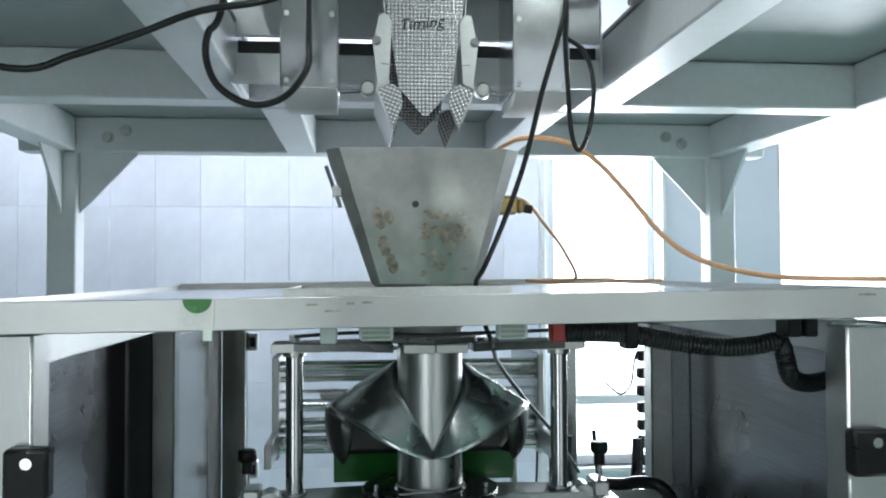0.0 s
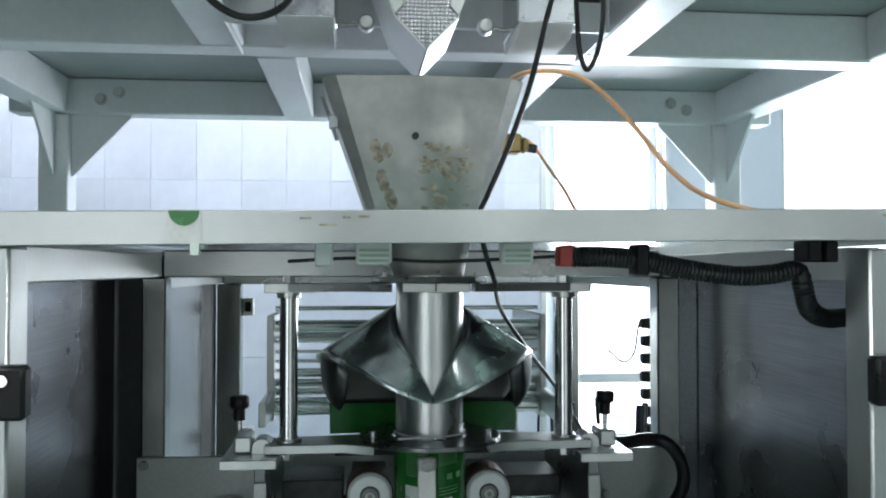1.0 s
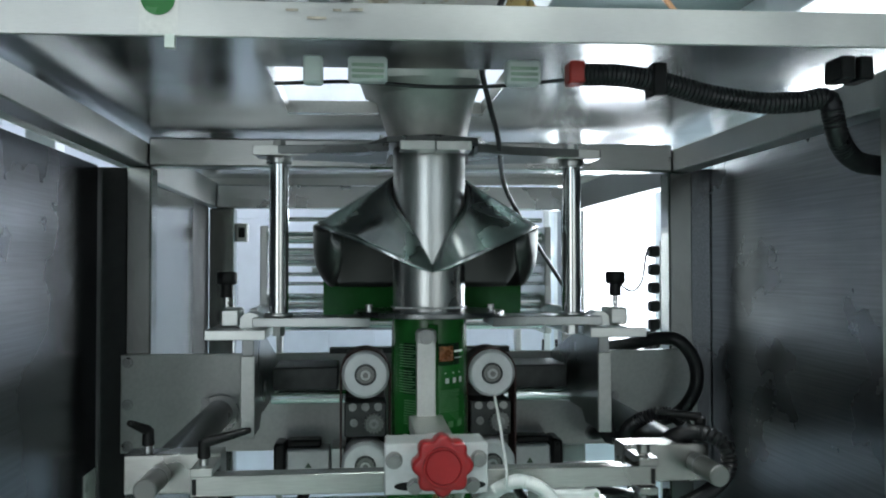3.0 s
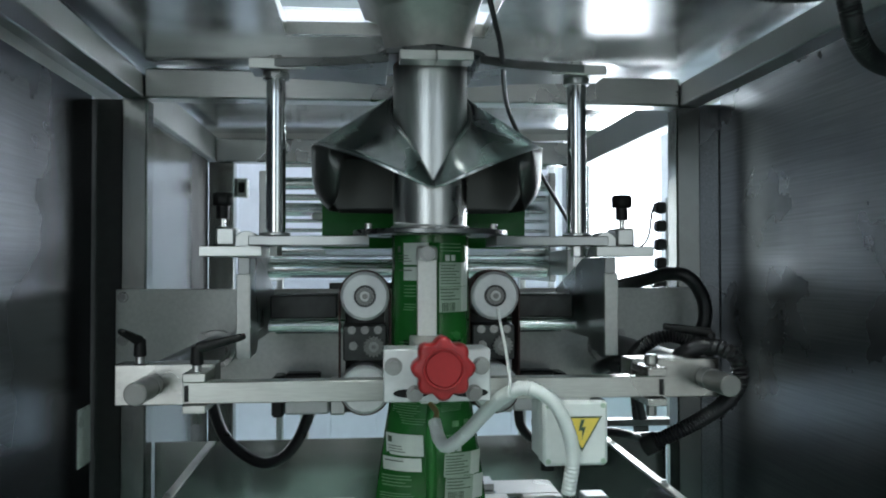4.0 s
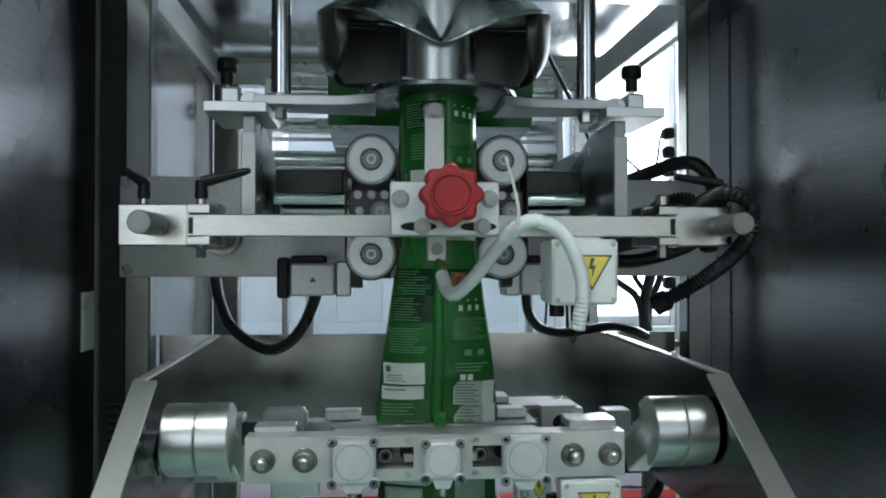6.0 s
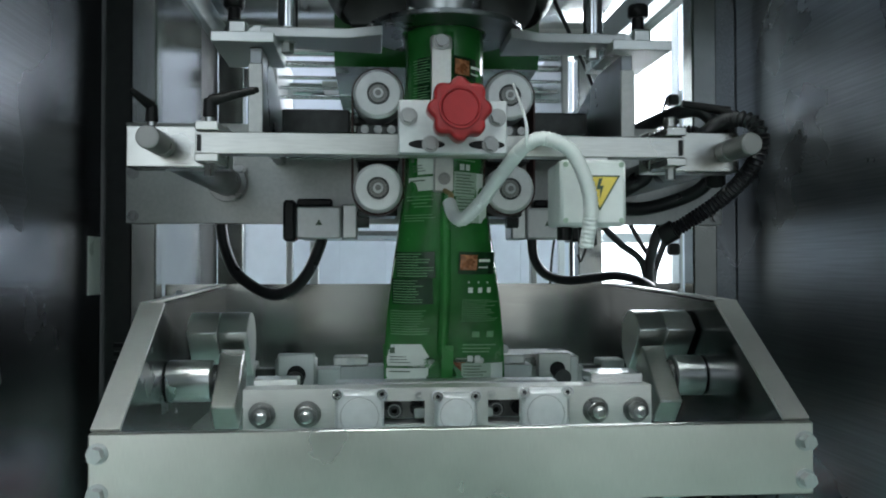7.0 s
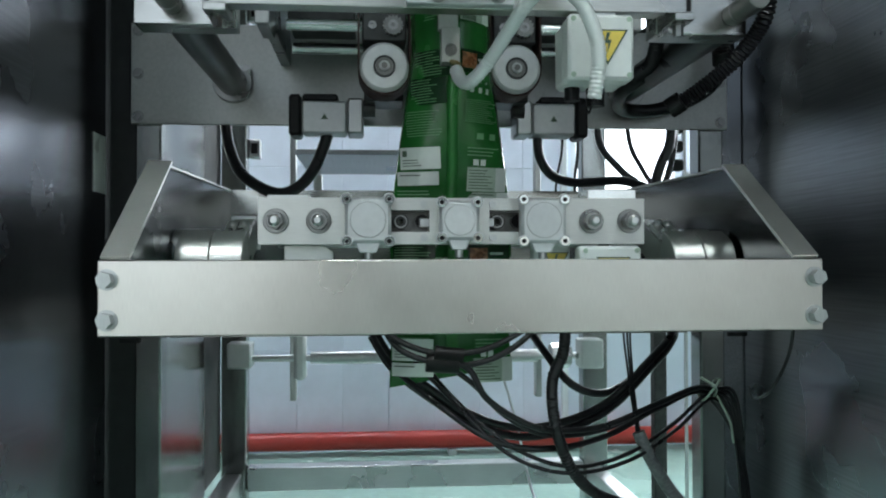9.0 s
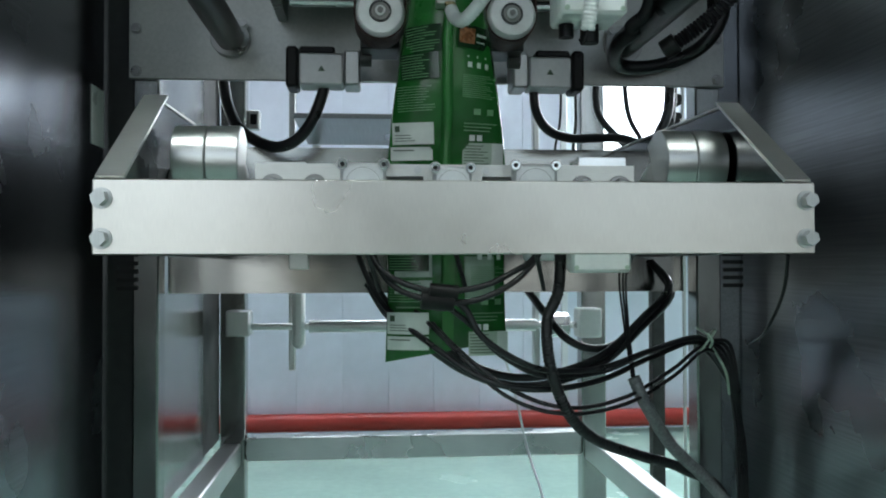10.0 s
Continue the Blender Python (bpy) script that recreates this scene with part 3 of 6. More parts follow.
    for q in ((hx0 - 0.003, hx1 + 0.003, hy0 - 0.003, hy0), (hx0 - 0.003, hx1 + 0.003, hy1, hy1 + 0.003), (hx0 - 0.003, hx0, hy0, hy1), (hx1, hx1 + 0.003, hy0, hy1)):
        part("opening_rim", box(B(), *q, 0.0215, 0.04), "plate", d)
    return f


# ---------------- forming set: bridges, posts, tube and collar ----------------
def build_forming():
    s = thing("forming_set", "steel forming tube and shoulder held between two bridges", "forming set", (0, -0.012, 0))
    cx = 0.002
    part("forming_tube", pipe(B(), (cx, 0, 0.99), (cx, 0, 1.458), 0.0495, 0.0515, 48), "steel", s, "brushed forming tube")
    for z0, z1, r in ((1.447, 1.456, 0.088), (1.21, 1.217, 0.107)):
        part("disc", pipe(B(), (cx, 0, z0), (cx, 0, z1), 0.0525 if r < 0.09 else 0.057, r, 8 if r < 0.09 else 64), "flange", s, "flat flange darkened for what it reflects", bev=0.001)
    for s2 in (-1, 1):
        part("upper_arm", prism(B(), [(cx + s2 * 0.06, -0.075), (cx + s2 * 0.12, -0.05), (cx + s2 * 0.245, -0.028), (cx + s2 * 0.245, 0.028), (cx + s2 * 0.12, 0.05), (cx + s2 * 0.06, 0.075)], "z", 1.434, 1.446), "flange", s, bev=0.001)
        part("end_pad", box(B(), *sorted((s2 * 0.168, s2 * 0.243)), -0.034, -0.029, 1.432, 1.446), "alu", s, bev=0.0008)
        part("lower_arm", prism(B(), [(cx + s2 * 0.085, -0.05), (cx + s2 * 0.13, -0.03), (cx + s2 * 0.245, -0.03), (cx + s2 * 0.245, 0.03), (cx + s2 * 0.085, 0.05)], "z", 1.196, 1.209), "frame", s, bev=0.001)
        x = s2 * 0.21
        post = part("round_post", cyl(B(), (x, 0, 1.2095), (x, 0, 1.4335), 0.0135, 32), "chrome", s, "polished round post")
        part("collar_ring", cyl(B(), (x, 0, 1.4235), (x, 0, 1.4335), 0.018, 32), "steel", post, bev=0.001)
        part("collar_ring", cyl(B(), (x, 0, 1.2095), (x, 0, 1.214), 0.02, 32), "steel", post, bev=0.001)
        b = B()
        hexbolt(b, (x, 0, 1.446), (0, 0, 1), 0.009, 0.011)
        part("post_bolt", b, "steel", s)
        b = B()
        hexbolt(b, (x, 0, 1.196), (0, 0, -1), 0.009, 0.014)
        part("post_bolt", b, "steel", s)
        b = B()
        capscrew(b, (cx + s2 * 0.086, -0.02, 1.217), (0, 0, 1), 0.005, 0.009)
        part("flange_screw", b, "steel", s)
        b = B()
        capscrew(b, (cx + s2 * 0.068, -0.03, 1.456), (0, 0, 1), 0.004, 0.006)
        part("flange_screw", b, "steel", s)
    part("clamp_half", box(B(), -0.044, 0.003, -0.092, -0.06, 1.434, 1.4465), "alu", s, bev=0.001)
    part("clamp_half", box(B(), 0.004, 0.052, -0.092, -0.06, 1.434, 1.4465), "alu", s, bev=0.001)
    # the shoulder: a ruled sheet from its edge round the tube to its outer edge
    R = 0.0545
    b = B()
    knots = [(0, 1.282, 0.0, -0.064, 1.272), (14, 1.306, -0.018, -0.072, 1.276), (30, 1.332, -0.05, -0.08, 1.289), (50, 1.355, -0.098, -0.062, 1.311),
             (70, 1.373, -0.138, -0.024, 1.328), (88, 1.39, -0.16, 0.015, 1.337), (105, 1.405, -0.167, 0.045, 1.339), (135, 1.42, -0.155, 0.09, 1.337), (160, 1.428, -0.08, 0.1, 1.336), (180, 1.43, 0.0, 0.102, 1.336)]

    def side(sg, lift):
        inner = smooth_line([(k[0] / 60, k[1], 0) for k in knots], 8)
        outer = smooth_line([k[2:] for k in knots], 8)
        rows = [(p.x * 60, p.y, *q) for p, q in zip(inner, outer)]
        prev = None
        for a, za, ox, oy, oz in rows:
            A = Vector((cx - sg * R * math.sin(radians(a)), -R * math.cos(radians(a)), za + lift))
            O = Vector((cx + sg * ox, oy, oz + lift))
            now = [b.verts.new(A.lerp(O, j / 8) + Vector((0, 0, 0.002 * math.sin(math.pi * j / 8)))) for j in range(9)]
            if prev:
                skin(b, prev, now, False)
            prev = now
    side(1, 0)
    side(-1, 0)
    sh = part("shoulder", b, "shoulder_sheet", s, "bright folded forming shoulder")
    mod = sh.modifiers.new("thickness", "SOLIDIFY")
    mod.thickness = 0.0015
    # its rim hangs down round the sides and the back, shaded by its colour
    b = B()
    half = [(0.138, -0.024, 1.328), (0.16, 0.015, 1.337), (0.167, 0.045, 1.339), (0.166, 0.07, 1.338), (0.152, 0.092, 1.337), (0.12, 0.101, 1.336)]
    rim = smooth_line([(cx - x, y, z) for x, y, z in half] + [(cx + x, y, z) for x, y, z in reversed(half)], 6)
    run = [0.0]
    for p, q in zip(rim, rim[1:]):
        run.append(run[-1] + (q - p).length)
    rows = []
    for k in range(11):
        row = []
        for p, d in zip(rim, run):
            w = min(1.0, min(d, run[-1] - d) / 0.055)
            deep = 0.088 * math.sqrt(max(0.0, 1 - (1 - w) ** 2)) ** 1.3
            u = k / 10
            row.append(b.verts.new((cx + (p.x - cx) * (1 - 0.02 * u * u - 0.12 * u ** 5), p.y + 0.004 * u, p.z - max(0.0005, deep) * u)))
        rows.append(row)
    for p, q in zip(rows, rows[1:]):
        skin(b, p, q, False)
    rm = part("shoulder_rim", b, "shaft_rim_dark", s, "shaded folded rim with rounded corners")
    rm.modifiers.new("thickness", "SOLIDIFY").thickness = 0.0015
    # the tie that holds the film's overlap
    tie = [(cx + 0.0535 * math.sin(radians(a)), -0.0535 * math.cos(radians(a)), 1.222) for a in range(-90, 91, 15)]
    part("plastic_tie", hose(B(), tie, 0.0012, 6, steps=2), "white_plastic", s, "thin white plastic tie")
    part("plastic_tie", cyl(B(), (0.0, -0.056, 1.222), (-0.05, -0.075, 1.224), 0.0014, 6), "white_plastic", s)
    return s


def build_side_brackets():
    for s in (-1, 1):
        br = thing("forming_bracket", "aluminium bracket that carries the forming set, with clamp knob", "bracket", (0, -0.025, 0), "forming brackets")
        xa, xb = sorted((s * 0.226, s * 0.3))
        part("top_plate", box(B(), *sorted((s * 0.222, s * 0.302)), -0.045, 0.1, 1.181, 1.1945), "alu", br, bev=0.001)
        xo0, xo1 = sorted((s * 0.24, s * 0.256))
        # cheek darkened for its shaded inner face, front strip kept paler
        part("cheek", prism(B(), [(-0.02, 1.18), (-0.02, 1.046), (0.05, 1.046), (0.07, 1.062), (0.282, 1.062), (0.282, 1.13), (0.1, 1.18)], "x", xo0, xo1), "flange", br, "bracket cheek with shade in its colour", bev=0.001)
        part("front_strip", box(B(), *sorted((s * 0.238, s * 0.257)), -0.027, -0.0205, 1.046, 1.158), "mount", br, bev=0.001)
        part("clamp_lug", box(B(), *sorted((s * 0.262, s * 0.288)), -0.005, 0.045, 1.1955, 1.221), "alu", br, bev=0.003)
        part("clamp_lug", cyl(B(), (s * 0.248, 0.0, 1.2), (s * 0.248, 0.04, 1.2), 0.016, 24), "alu", br, bev=0.001)
        kx, ky = s * 0.288, 0.055
        knob = part("clamp_knob", cyl(B(), (kx, ky, 1.253), (kx, ky, 1.272), 0.016, 7), "black", br, "black lobed clamp knob", bev=0.003)
        part("knob_neck", cyl(B(), (kx, ky, 1.235), (kx, ky, 1.253), 0.009, 16), "black", knob)
        part("knob_screw", cyl(B(), (kx, ky, 1.195), (kx, ky, 1.235), 0.004, 10), "chrome", knob)


def star(r0, r1, lobes, n=72):
    return [((r0 + (r1 - r0) * (0.5 + 0.5 * math.cos(lobes * 2 * math.pi * i / n)) ** 0.6) * math.cos(2 * math.pi * i / n), (r0 + (r1 - r0) * (0.5 + 0.5 * math.cos(lobes * 2 * math.pi * i / n)) ** 0.6) * math.sin(2 * math.pi * i / n)) for i in range(n)]


# ---------------- film drive belts ----------------
def build_belts():
    for s in (-1, 1):
        x = -0.0885 if s < 0 else 0.0915
        d = thing("film_belt_drive", "film pulling belt on two pale pulleys with servo motor", "belt drive", (0, -0.009, 0), "film belt drives")
        zt, zb = 1.127, 0.999
        for z in (zt, zb):
            pu = part("pulley", cyl(B(), (x, -0.012, z), (x, 0.05, z), 0.0335, 48), "cast", d, "pale turned pulley", bev=0.003)
            part("pulley_face", pipe(B(), (x, -0.0145, z), (x, -0.0122, z), 0.015, 0.03, 40), "cast", pu, bev=0.0006)
            part("hub", pipe(B(), (x, -0.0155, z), (x, -0.0122, z), 0.0122, 0.0148, 32), "dark", pu)
            part("hub_disc", cyl(B(), (x, -0.0145, z), (x, -0.0123, z), 0.012, 32), "shaft", pu)
            part("shaft_end", cyl(B(), (x, -0.018, z), (x, -0.0146, z), 0.0075, 24), "frame", pu, bev=0.001)
            b = B()
            capscrew(b, (x, -0.018, z), (0, -1, 0), 0.004, 0.003)
            part("shaft_screw", b, "shaft", pu)
        b = B()
        n = 20
        path = [(x + 0.036 * math.cos(math.pi * i / n), zt + 0.036 * math.sin(math.pi * i / n)) for i in range(n + 1)] + [(x - 0.036 * math.cos(math.pi * i / n), zb - 0.036 * math.sin(math.pi * i / n)) for i in range(n + 1)]
        inner = [(x + (px - x) * 0.945, (zt if pz > zt else zb if pz < zb else pz) + ((pz - zt) * 0.945 if pz > zt else (pz - zb) * 0.945 if pz < zb else 0)) for px, pz in path]
        rings = []
        for poly, y in ((path, -0.006), (path, 0.05), (inner, 0.05), (inner, -0.006)):
            rings.append([b.verts.new((px, y, pz)) for px, pz in poly])
        for i in range(4):
            skin(b, rings[i], rings[(i + 1) % 4])
        part("belt", b, "belt", d, "dark toothed rubber belt")
        body = part("housing", box(B(), x - 0.03, x + 0.03, 0.0, 0.1, 1.037, 1.086), "dark", d, "blackened steel housing", bev=0.002)
        for dx, dz in ((-0.018, 1.08), (0.0, 1.08), (0.018, 1.08), (-0.016, 1.058)):
            part("housing_screw", capscrew(B(), (x + dx, 0.0, dz), (0, -1, 0), 0.0058, 0.004), "bolt", body)
        gx = x + 0.012
        part("tension_gear", prism(B(), [(gx + p, 1.057 + q) for p, q in star(0.011, 0.0145, 16, 96)], "y", -0.008, -0.0005), "shaft", body, "small toothed tensioner")
        part("gear_hub", pipe(B(), (gx, -0.0095, 1.057), (gx, -0.0082, 1.057), 0.003, 0.007, 24), "bolt", body)
        part("inner_block", box(B(), x - 0.028, x + 0.028, 0.052, 0.12, 0.965, 1.15), "dark", d, bev=0.002)
        # cross shafts to the bracket cheeks
        xe = s * 0.2285
        for y, z in ((0.085, 1.081), (0.18, 1.07)):
            part("guide_shaft", cyl(B(), (x + s * 0.029, y, z), (xe, y, z), 0.0088, 24), "chrome", d)
        part("rail_block", box(B(), *sorted((s * 0.13, s * 0.2285)), 0.1, 0.2, 1.09, 1.125), "dark", d, bev=0.002)
        # gearbox and servo motor
        gb = part("gearbox", box(B(), *sorted((x + s * 0.03, x + s * 0.055)), 0.16, 0.22, 0.935, 0.99), "frame", d, bev=0.003)
        mo = part("servo_motor", box(B(), *sorted((x + s * 0.056, x + s * 0.125)), 0.165, 0.215, 0.936, 0.986), "cast", d, "pale servo motor", bev=0.003)
        part("motor_cap", box(B(), *sorted((x + s * 0.126, x + s * 0.145)), 0.162, 0.218, 0.932, 0.996), "black", mo, "black encoder cap", bev=0.004)
        part("motor_plug", box(B(), *sorted((x + s * 0.07, x + s * 0.125)), 0.175, 0.21, 0.987, 0.999), "black", mo, bev=0.003)
        xm = x + s * 0.09
        part("motor_label", prism(B(), [(xm - 0.0055, 0.957), (xm + 0.0055, 0.957), (xm, 0.966)], "y", 0.1635, 0.1645), "dark_ink", mo, "small printed triangle")
        part("gear_shaft", cyl(B(), (x + s * 0.03, 0.1, 0.962), (x + s * 0.012, 0.1, 0.962), 0.012, 18), "dark", d)


# ---------------- vertical seal carrier ----------------
def build_seal_carrier():
    c = thing("seal_carrier", "aluminium cross bar on round shafts carrying the vertical sealing bar", "seal carrier", (0, 0, 0.005))
    for s, xs in ((-1, -0.333), (1, 0.328)):
        sh = part("support_shaft", cyl(B(), (xs, -0.1365, 1.026), (xs, 0.24, 1.026), 0.023, 32), "shaft_rim_dark", c, "dark oiled support shaft", bev=0.001)
        end = part("shaft_end", cyl(B(), (xs, -0.2495, 1.026), (xs, -0.1763, 1.026), 0.0128, 32), "shaft", sh, bev=0.0012)
        part("end_face", cyl(B(), (xs, -0.2503, 1.026), (xs, -0.2497, 1.026), 0.0098, 28), "shaft", sh)
        part("shoulder_ring", pipe(B(), (xs, -0.2, 1.026), (xs, -0.1965, 1.026), 0.0129, 0.0136, 32), "bolt", sh)
        part("shaft_flange", cyl(B(), (xs, 0.2405, 1.026), (xs, 0.2575, 1.026), 0.032, 32), "bolt", sh, bev=0.001)
        for dx in (-0.022, 0.022):
            part("flange_bolt", hexbolt(B(), (xs + dx, 0.2405, 1.047), (0, -1, 0), 0.006, 0.006), "bolt", sh)
        x0, x1 = (-0.376, -0.262) if s < 0 else (0.234, 0.346)
        cb = part("clamp_block", box(B(), x0, x1, -0.176, -0.137, 1.002, 1.05), "block", c, "milled clamp block", bev=0.0015)
        xr0, xr1 = (-0.288, -0.262) if s < 0 else (0.234, 0.258)
        part("clamp_jaw", box(B(), xr0 + 0.001, xr1, -0.236, -0.1765, 1.036, 1.046), "block", cb, bev=0.001)
        part("clamp_jaw", box(B(), xr0 + 0.001, xr1, -0.236, -0.1765, 1.002, 1.011), "block", cb, bev=0.001)
        b = B()
        hexbolt(b, ((xr0 + xr1) / 2, -0.216, 1.002), (0, 0, -1), 0.006, 0.014)
        part("clamp_bolt", b, "bolt", cb)
        if s < 0:
            for hx, hy, hz, ang in ((-0.352, -0.157, 1.05, 115), (-0.275, -0.216, 1.046, 18)):
                lev = part("clamp_lever", cyl(B(), (hx, hy, hz + 0.007), (hx, hy, hz + 0.028), 0.0075, 18, 0.0066), "black", c, "black adjustable clamp lever", bev=0.0015)
                a = radians(ang)
                part("lever_stud", cyl(B(), (hx, hy, hz - 0.004), (hx, hy, hz + 0.0068), 0.0052, 12), "steel", lev)
                tip = (hx + (0.052 * math.cos(a) if ang < 90 else -0.016), hy - 0.02 * (ang > 90), hz + 0.038)
                part("lever_arm", cyl(B(), (hx, hy, hz + 0.025), tip, 0.0066, 14, 0.0042), "black", lev, bev=0.001)
                part("lever_tip", cyl(B(), tip, (tip[0] + (0.004 if ang < 90 else -0.002), tip[1] - 0.003 * (ang > 90), tip[2] + 0.001), 0.0042, 12, 0.0028), "black", lev, bev=0.001)
        else:
            lev = part("clamp_lever", cyl(B(), (0.246, -0.216, 1.0465), (0.246, -0.216, 1.06), 0.008, 18), "block", c, "round clamp stud", bev=0.002)
            l2 = part("clamp_lever", cyl(B(), (0.342, -0.157, 1.0502), (0.342, -0.157, 1.08), 0.007, 16), "black", c, "black adjustable clamp lever", bev=0.002)
            part("lever_arm", cyl(B(), (0.342, -0.157, 1.079), (0.283, -0.157, 1.088), 0.0062, 14, 0.0042), "black", l2)
    part("cross_bar", box(B(), -0.288, 0.258, -0.228, -0.204, 1.0115, 1.0355), "block", c, "flat milled cross bar", bev=0.001)
    for x in (-0.286, 0.2515):
        part("end_slot", box(B(), x, x + 0.0045, -0.2295, -0.2282, 1.014, 1.032), "black", c)
    # knob bracket
    kp = part("knob_plate", prism(B(), [(-0.068, 1.012), (0.052, 1.012), (0.052, 1.071), (-0.068, 1.071)], "y", -0.243, -0.2285), "cast", c, "pale slotted knob plate", bev=0.0015)
    part("plate_top", box(B(), -0.066, 0.05, -0.228, -0.19, 1.064, 1.0705), "cast", kp, bev=0.001)
    for x in (-0.037, 0.029):
        sl = part("slot", prism(B(), [(x + 0.016 * math.cos(a) * 1.0 + (0.004 if math.cos(a) > 0 else -0.004), 1.022 + 0.0048 * math.sin(a)) for a in [2 * math.pi * i / 20 for i in range(20)]], "y", -0.2438, -0.2432), "black", kp)
        b = B()
        hexbolt(b, (x + 0.004, -0.2438, 1.022), (0, -1, 0), 0.007, 0.009)
        part("slot_bolt", b, "bolt", kp)
    for x in (-0.057, 0.041):
        b = B()
        hexbolt(b, (x, -0.243, 1.052), (0, -1, 0), 0.0075, 0.008)
        part("plate_bolt", b, "bolt", kp)
    kn = part("star_knob", prism(B(), [(-0.005 + p, 1.054 + q) for p, q in star(0.0285, 0.0345, 8)], "y", -0.29, -0.262), "red", c, "red plastic star knob", bev=0.006, seg=3)
    part("knob_boss", cyl(B(), (-0.005, -0.262, 1.054), (-0.005, -0.2432, 1.054), 0.017, 28, 0.02), "red", kn)
    part("knob_face", pipe(B(), (-0.005, -0.2925, 1.054), (-0.005, -0.2902, 1.054), 0.0195, 0.0225, 40), "red", kn, bev=0.0006)
    part("knob_cap", cyl(B(), (-0.005, -0.2915, 1.054), (-0.005, -0.2902, 1.054), 0.019, 40), "red", kn, bev=0.0008)
    # sealing bar in front of the film
    vb = part("sealing_bar", box(B(), -0.02, 0.006, -0.076, -0.066, 1.03, 1.176), "plate", c, "flat upright sealing bar", bev=0.001)
    part("bar_head", box(B(), -0.0215, 0.0075, -0.078, -0.064, 1.168, 1.19), "plate", vb, bev=0.0065, seg=3)
    b = B()
    hexbolt(b, (-0.007, -0.078, 1.179), (0, -1, 0), 0.0075, 0.0065)
    part("bar_screw", b, "bolt", vb)
    part("bar_shoulder", box(B(), -0.03, 0.016, -0.19, -0.066, 1.052, 1.072), "plate", vb, bev=0.0015)
    part("bar_tail", box(B(), -0.017, 0.007, -0.09, -0.066, 0.985, 1.03), "plate", vb, bev=0.001)
    b = B()
    capscrew(b, (-0.005, -0.09, 1.0), (0, -1, 0), 0.008, 0.005)
    part("bar_screw", b, "bolt", vb)
    part("heater_lead", hose(B(), [(-0.004, -0.09, 0.985), (0.002, -0.11, 0.978), (0.0, -0.12, 0.97)], 0.0035, 8), "brass", vb, "twisted red heater lead")
    return c


def build_conduits():
    h = thing("heater_conduit", "white corrugated conduit hanging from the sealing bar", "conduit")
    pts = [(-0.001, -0.12, 0.972), (0.003, -0.142, 0.955), (0.012, -0.16, 0.95), (0.031, -0.18, 0.969), (0.052, -0.212, 1.001), (0.07, -0.245, 1.025), (0.09, -0.256, 1.033), (0.117, -0.262, 1.02), (0.135, -0.26, 0.988), (0.142, -0.256, 0.956), (0.138, -0.25, 0.914)]
    part("sleeve", hose(B(), pts, 0.0085, 14, 0.0009), "white_plastic", h)
    part("zip_tie", hose(B(), [(0.07, -0.256, 1.024), (0.071, -0.257, 1.045), (0.073, -0.215, 1.075), (0.0745, -0.15, 1.115)], 0.0018, 8), "white_plastic", h, "white zip tie")
    part("bare_wire", hose(B(), [(0.138, -0.25, 0.914), (0.135, -0.249, 0.905), (0.133, -0.245, 0.899), (0.131, -0.24, 0.906)], 0.0012, 6), "black", h)
    j = thing("junction_box", "white junction box with yellow electric shock warning triangle", "junction box", group="junction boxes")
    part("box_body", box(B(), 0.115, 0.189, -0.199, -0.155, 0.94, 1.013), "white_plastic", j, bev=0.004)
    part("lid", box(B(), 0.114, 0.19, -0.23, -0.1995, 0.939, 1.014), "white_plastic", j, bev=0.004)
    for x in (0.12, 0.184):
        for z in (0.945, 1.008):
            part("lid_screw", capscrew(B(), (x, -0.23, z), (0, -1, 0), 0.003, 0.001), "grey_print", j)
    warning(j, 0.159, -0.2305, 0.983, 0.0235)
    part("cable_gland", cyl(B(), (0.13, -0.18, 0.924), (0.13, -0.18, 0.9395), 0.009, 12), "black", j)
    part("cable_gland", cyl(B(), (0.158, -0.18, 0.918), (0.158, -0.18, 0.9395), 0.011, 12), "black", j)
    part("mount_strap", box(B(), 0.135, 0.17, -0.225, -0.16, 1.0135, 1.0162), "steel", j)


def warning(parent, x, y, z, r):
    """Yellow triangle, point down, with its black edge and bolt."""
    def tri(k):
        return [(x - k, z + k * 0.55), (x, z - k * 1.15), (x + k, z + k * 0.55)]
    a = part("warning_label", prism(B(), tri(r), "y", y - 0.0006, y), "dark_ink", parent, "yellow warning triangle with black bolt")
    part("label_field", prism(B(), tri(r * 0.86), "y", y - 0.0012, y - 0.0007), "yellow", a)
    k = r * 0.5
    part("bolt_mark", prism(B(), [(x - 0.1 * k, z + 0.8 * k), (x + 0.25 * k, z + 0.8 * k), (x, z + 0.1 * k), (x + 0.35 * k, z + 0.1 * k), (x - 0.05 * k, z - 1.2 * k), (x + 0.02 * k, z - 0.25 * k), (x - 0.35 * k, z - 0.25 * k)], "y", y - 0.0018, y - 0.0013), "dark_ink", a)


def build_plate():
    p = thing("mounting_plate", "wide bead-blasted mounting plate bolted across the frame", "plate")
    part("plate_body", box(B(), -0.499, 0.51, 0.258, 0.268, 0.964, 1.13), "mount", p, bev=0.001)
    for x in (-0.487, 0.497):
        for z in (0.976, 1.046, 1.117):
            b = B()
            hexbolt(b, (x, 0.258, z), (0, -1, 0), 0.007, 0.007)
            part("plate_bolt", b, "bolt", p)
    part("toothed_strip", box(B(), -0.148, 0.163, 0.24, 0.265, 1.1305, 1.14), "dark", p, "dark cable chain strip")


# ---------------- horizontal sealing jaws ----------------
MOVERS = {}


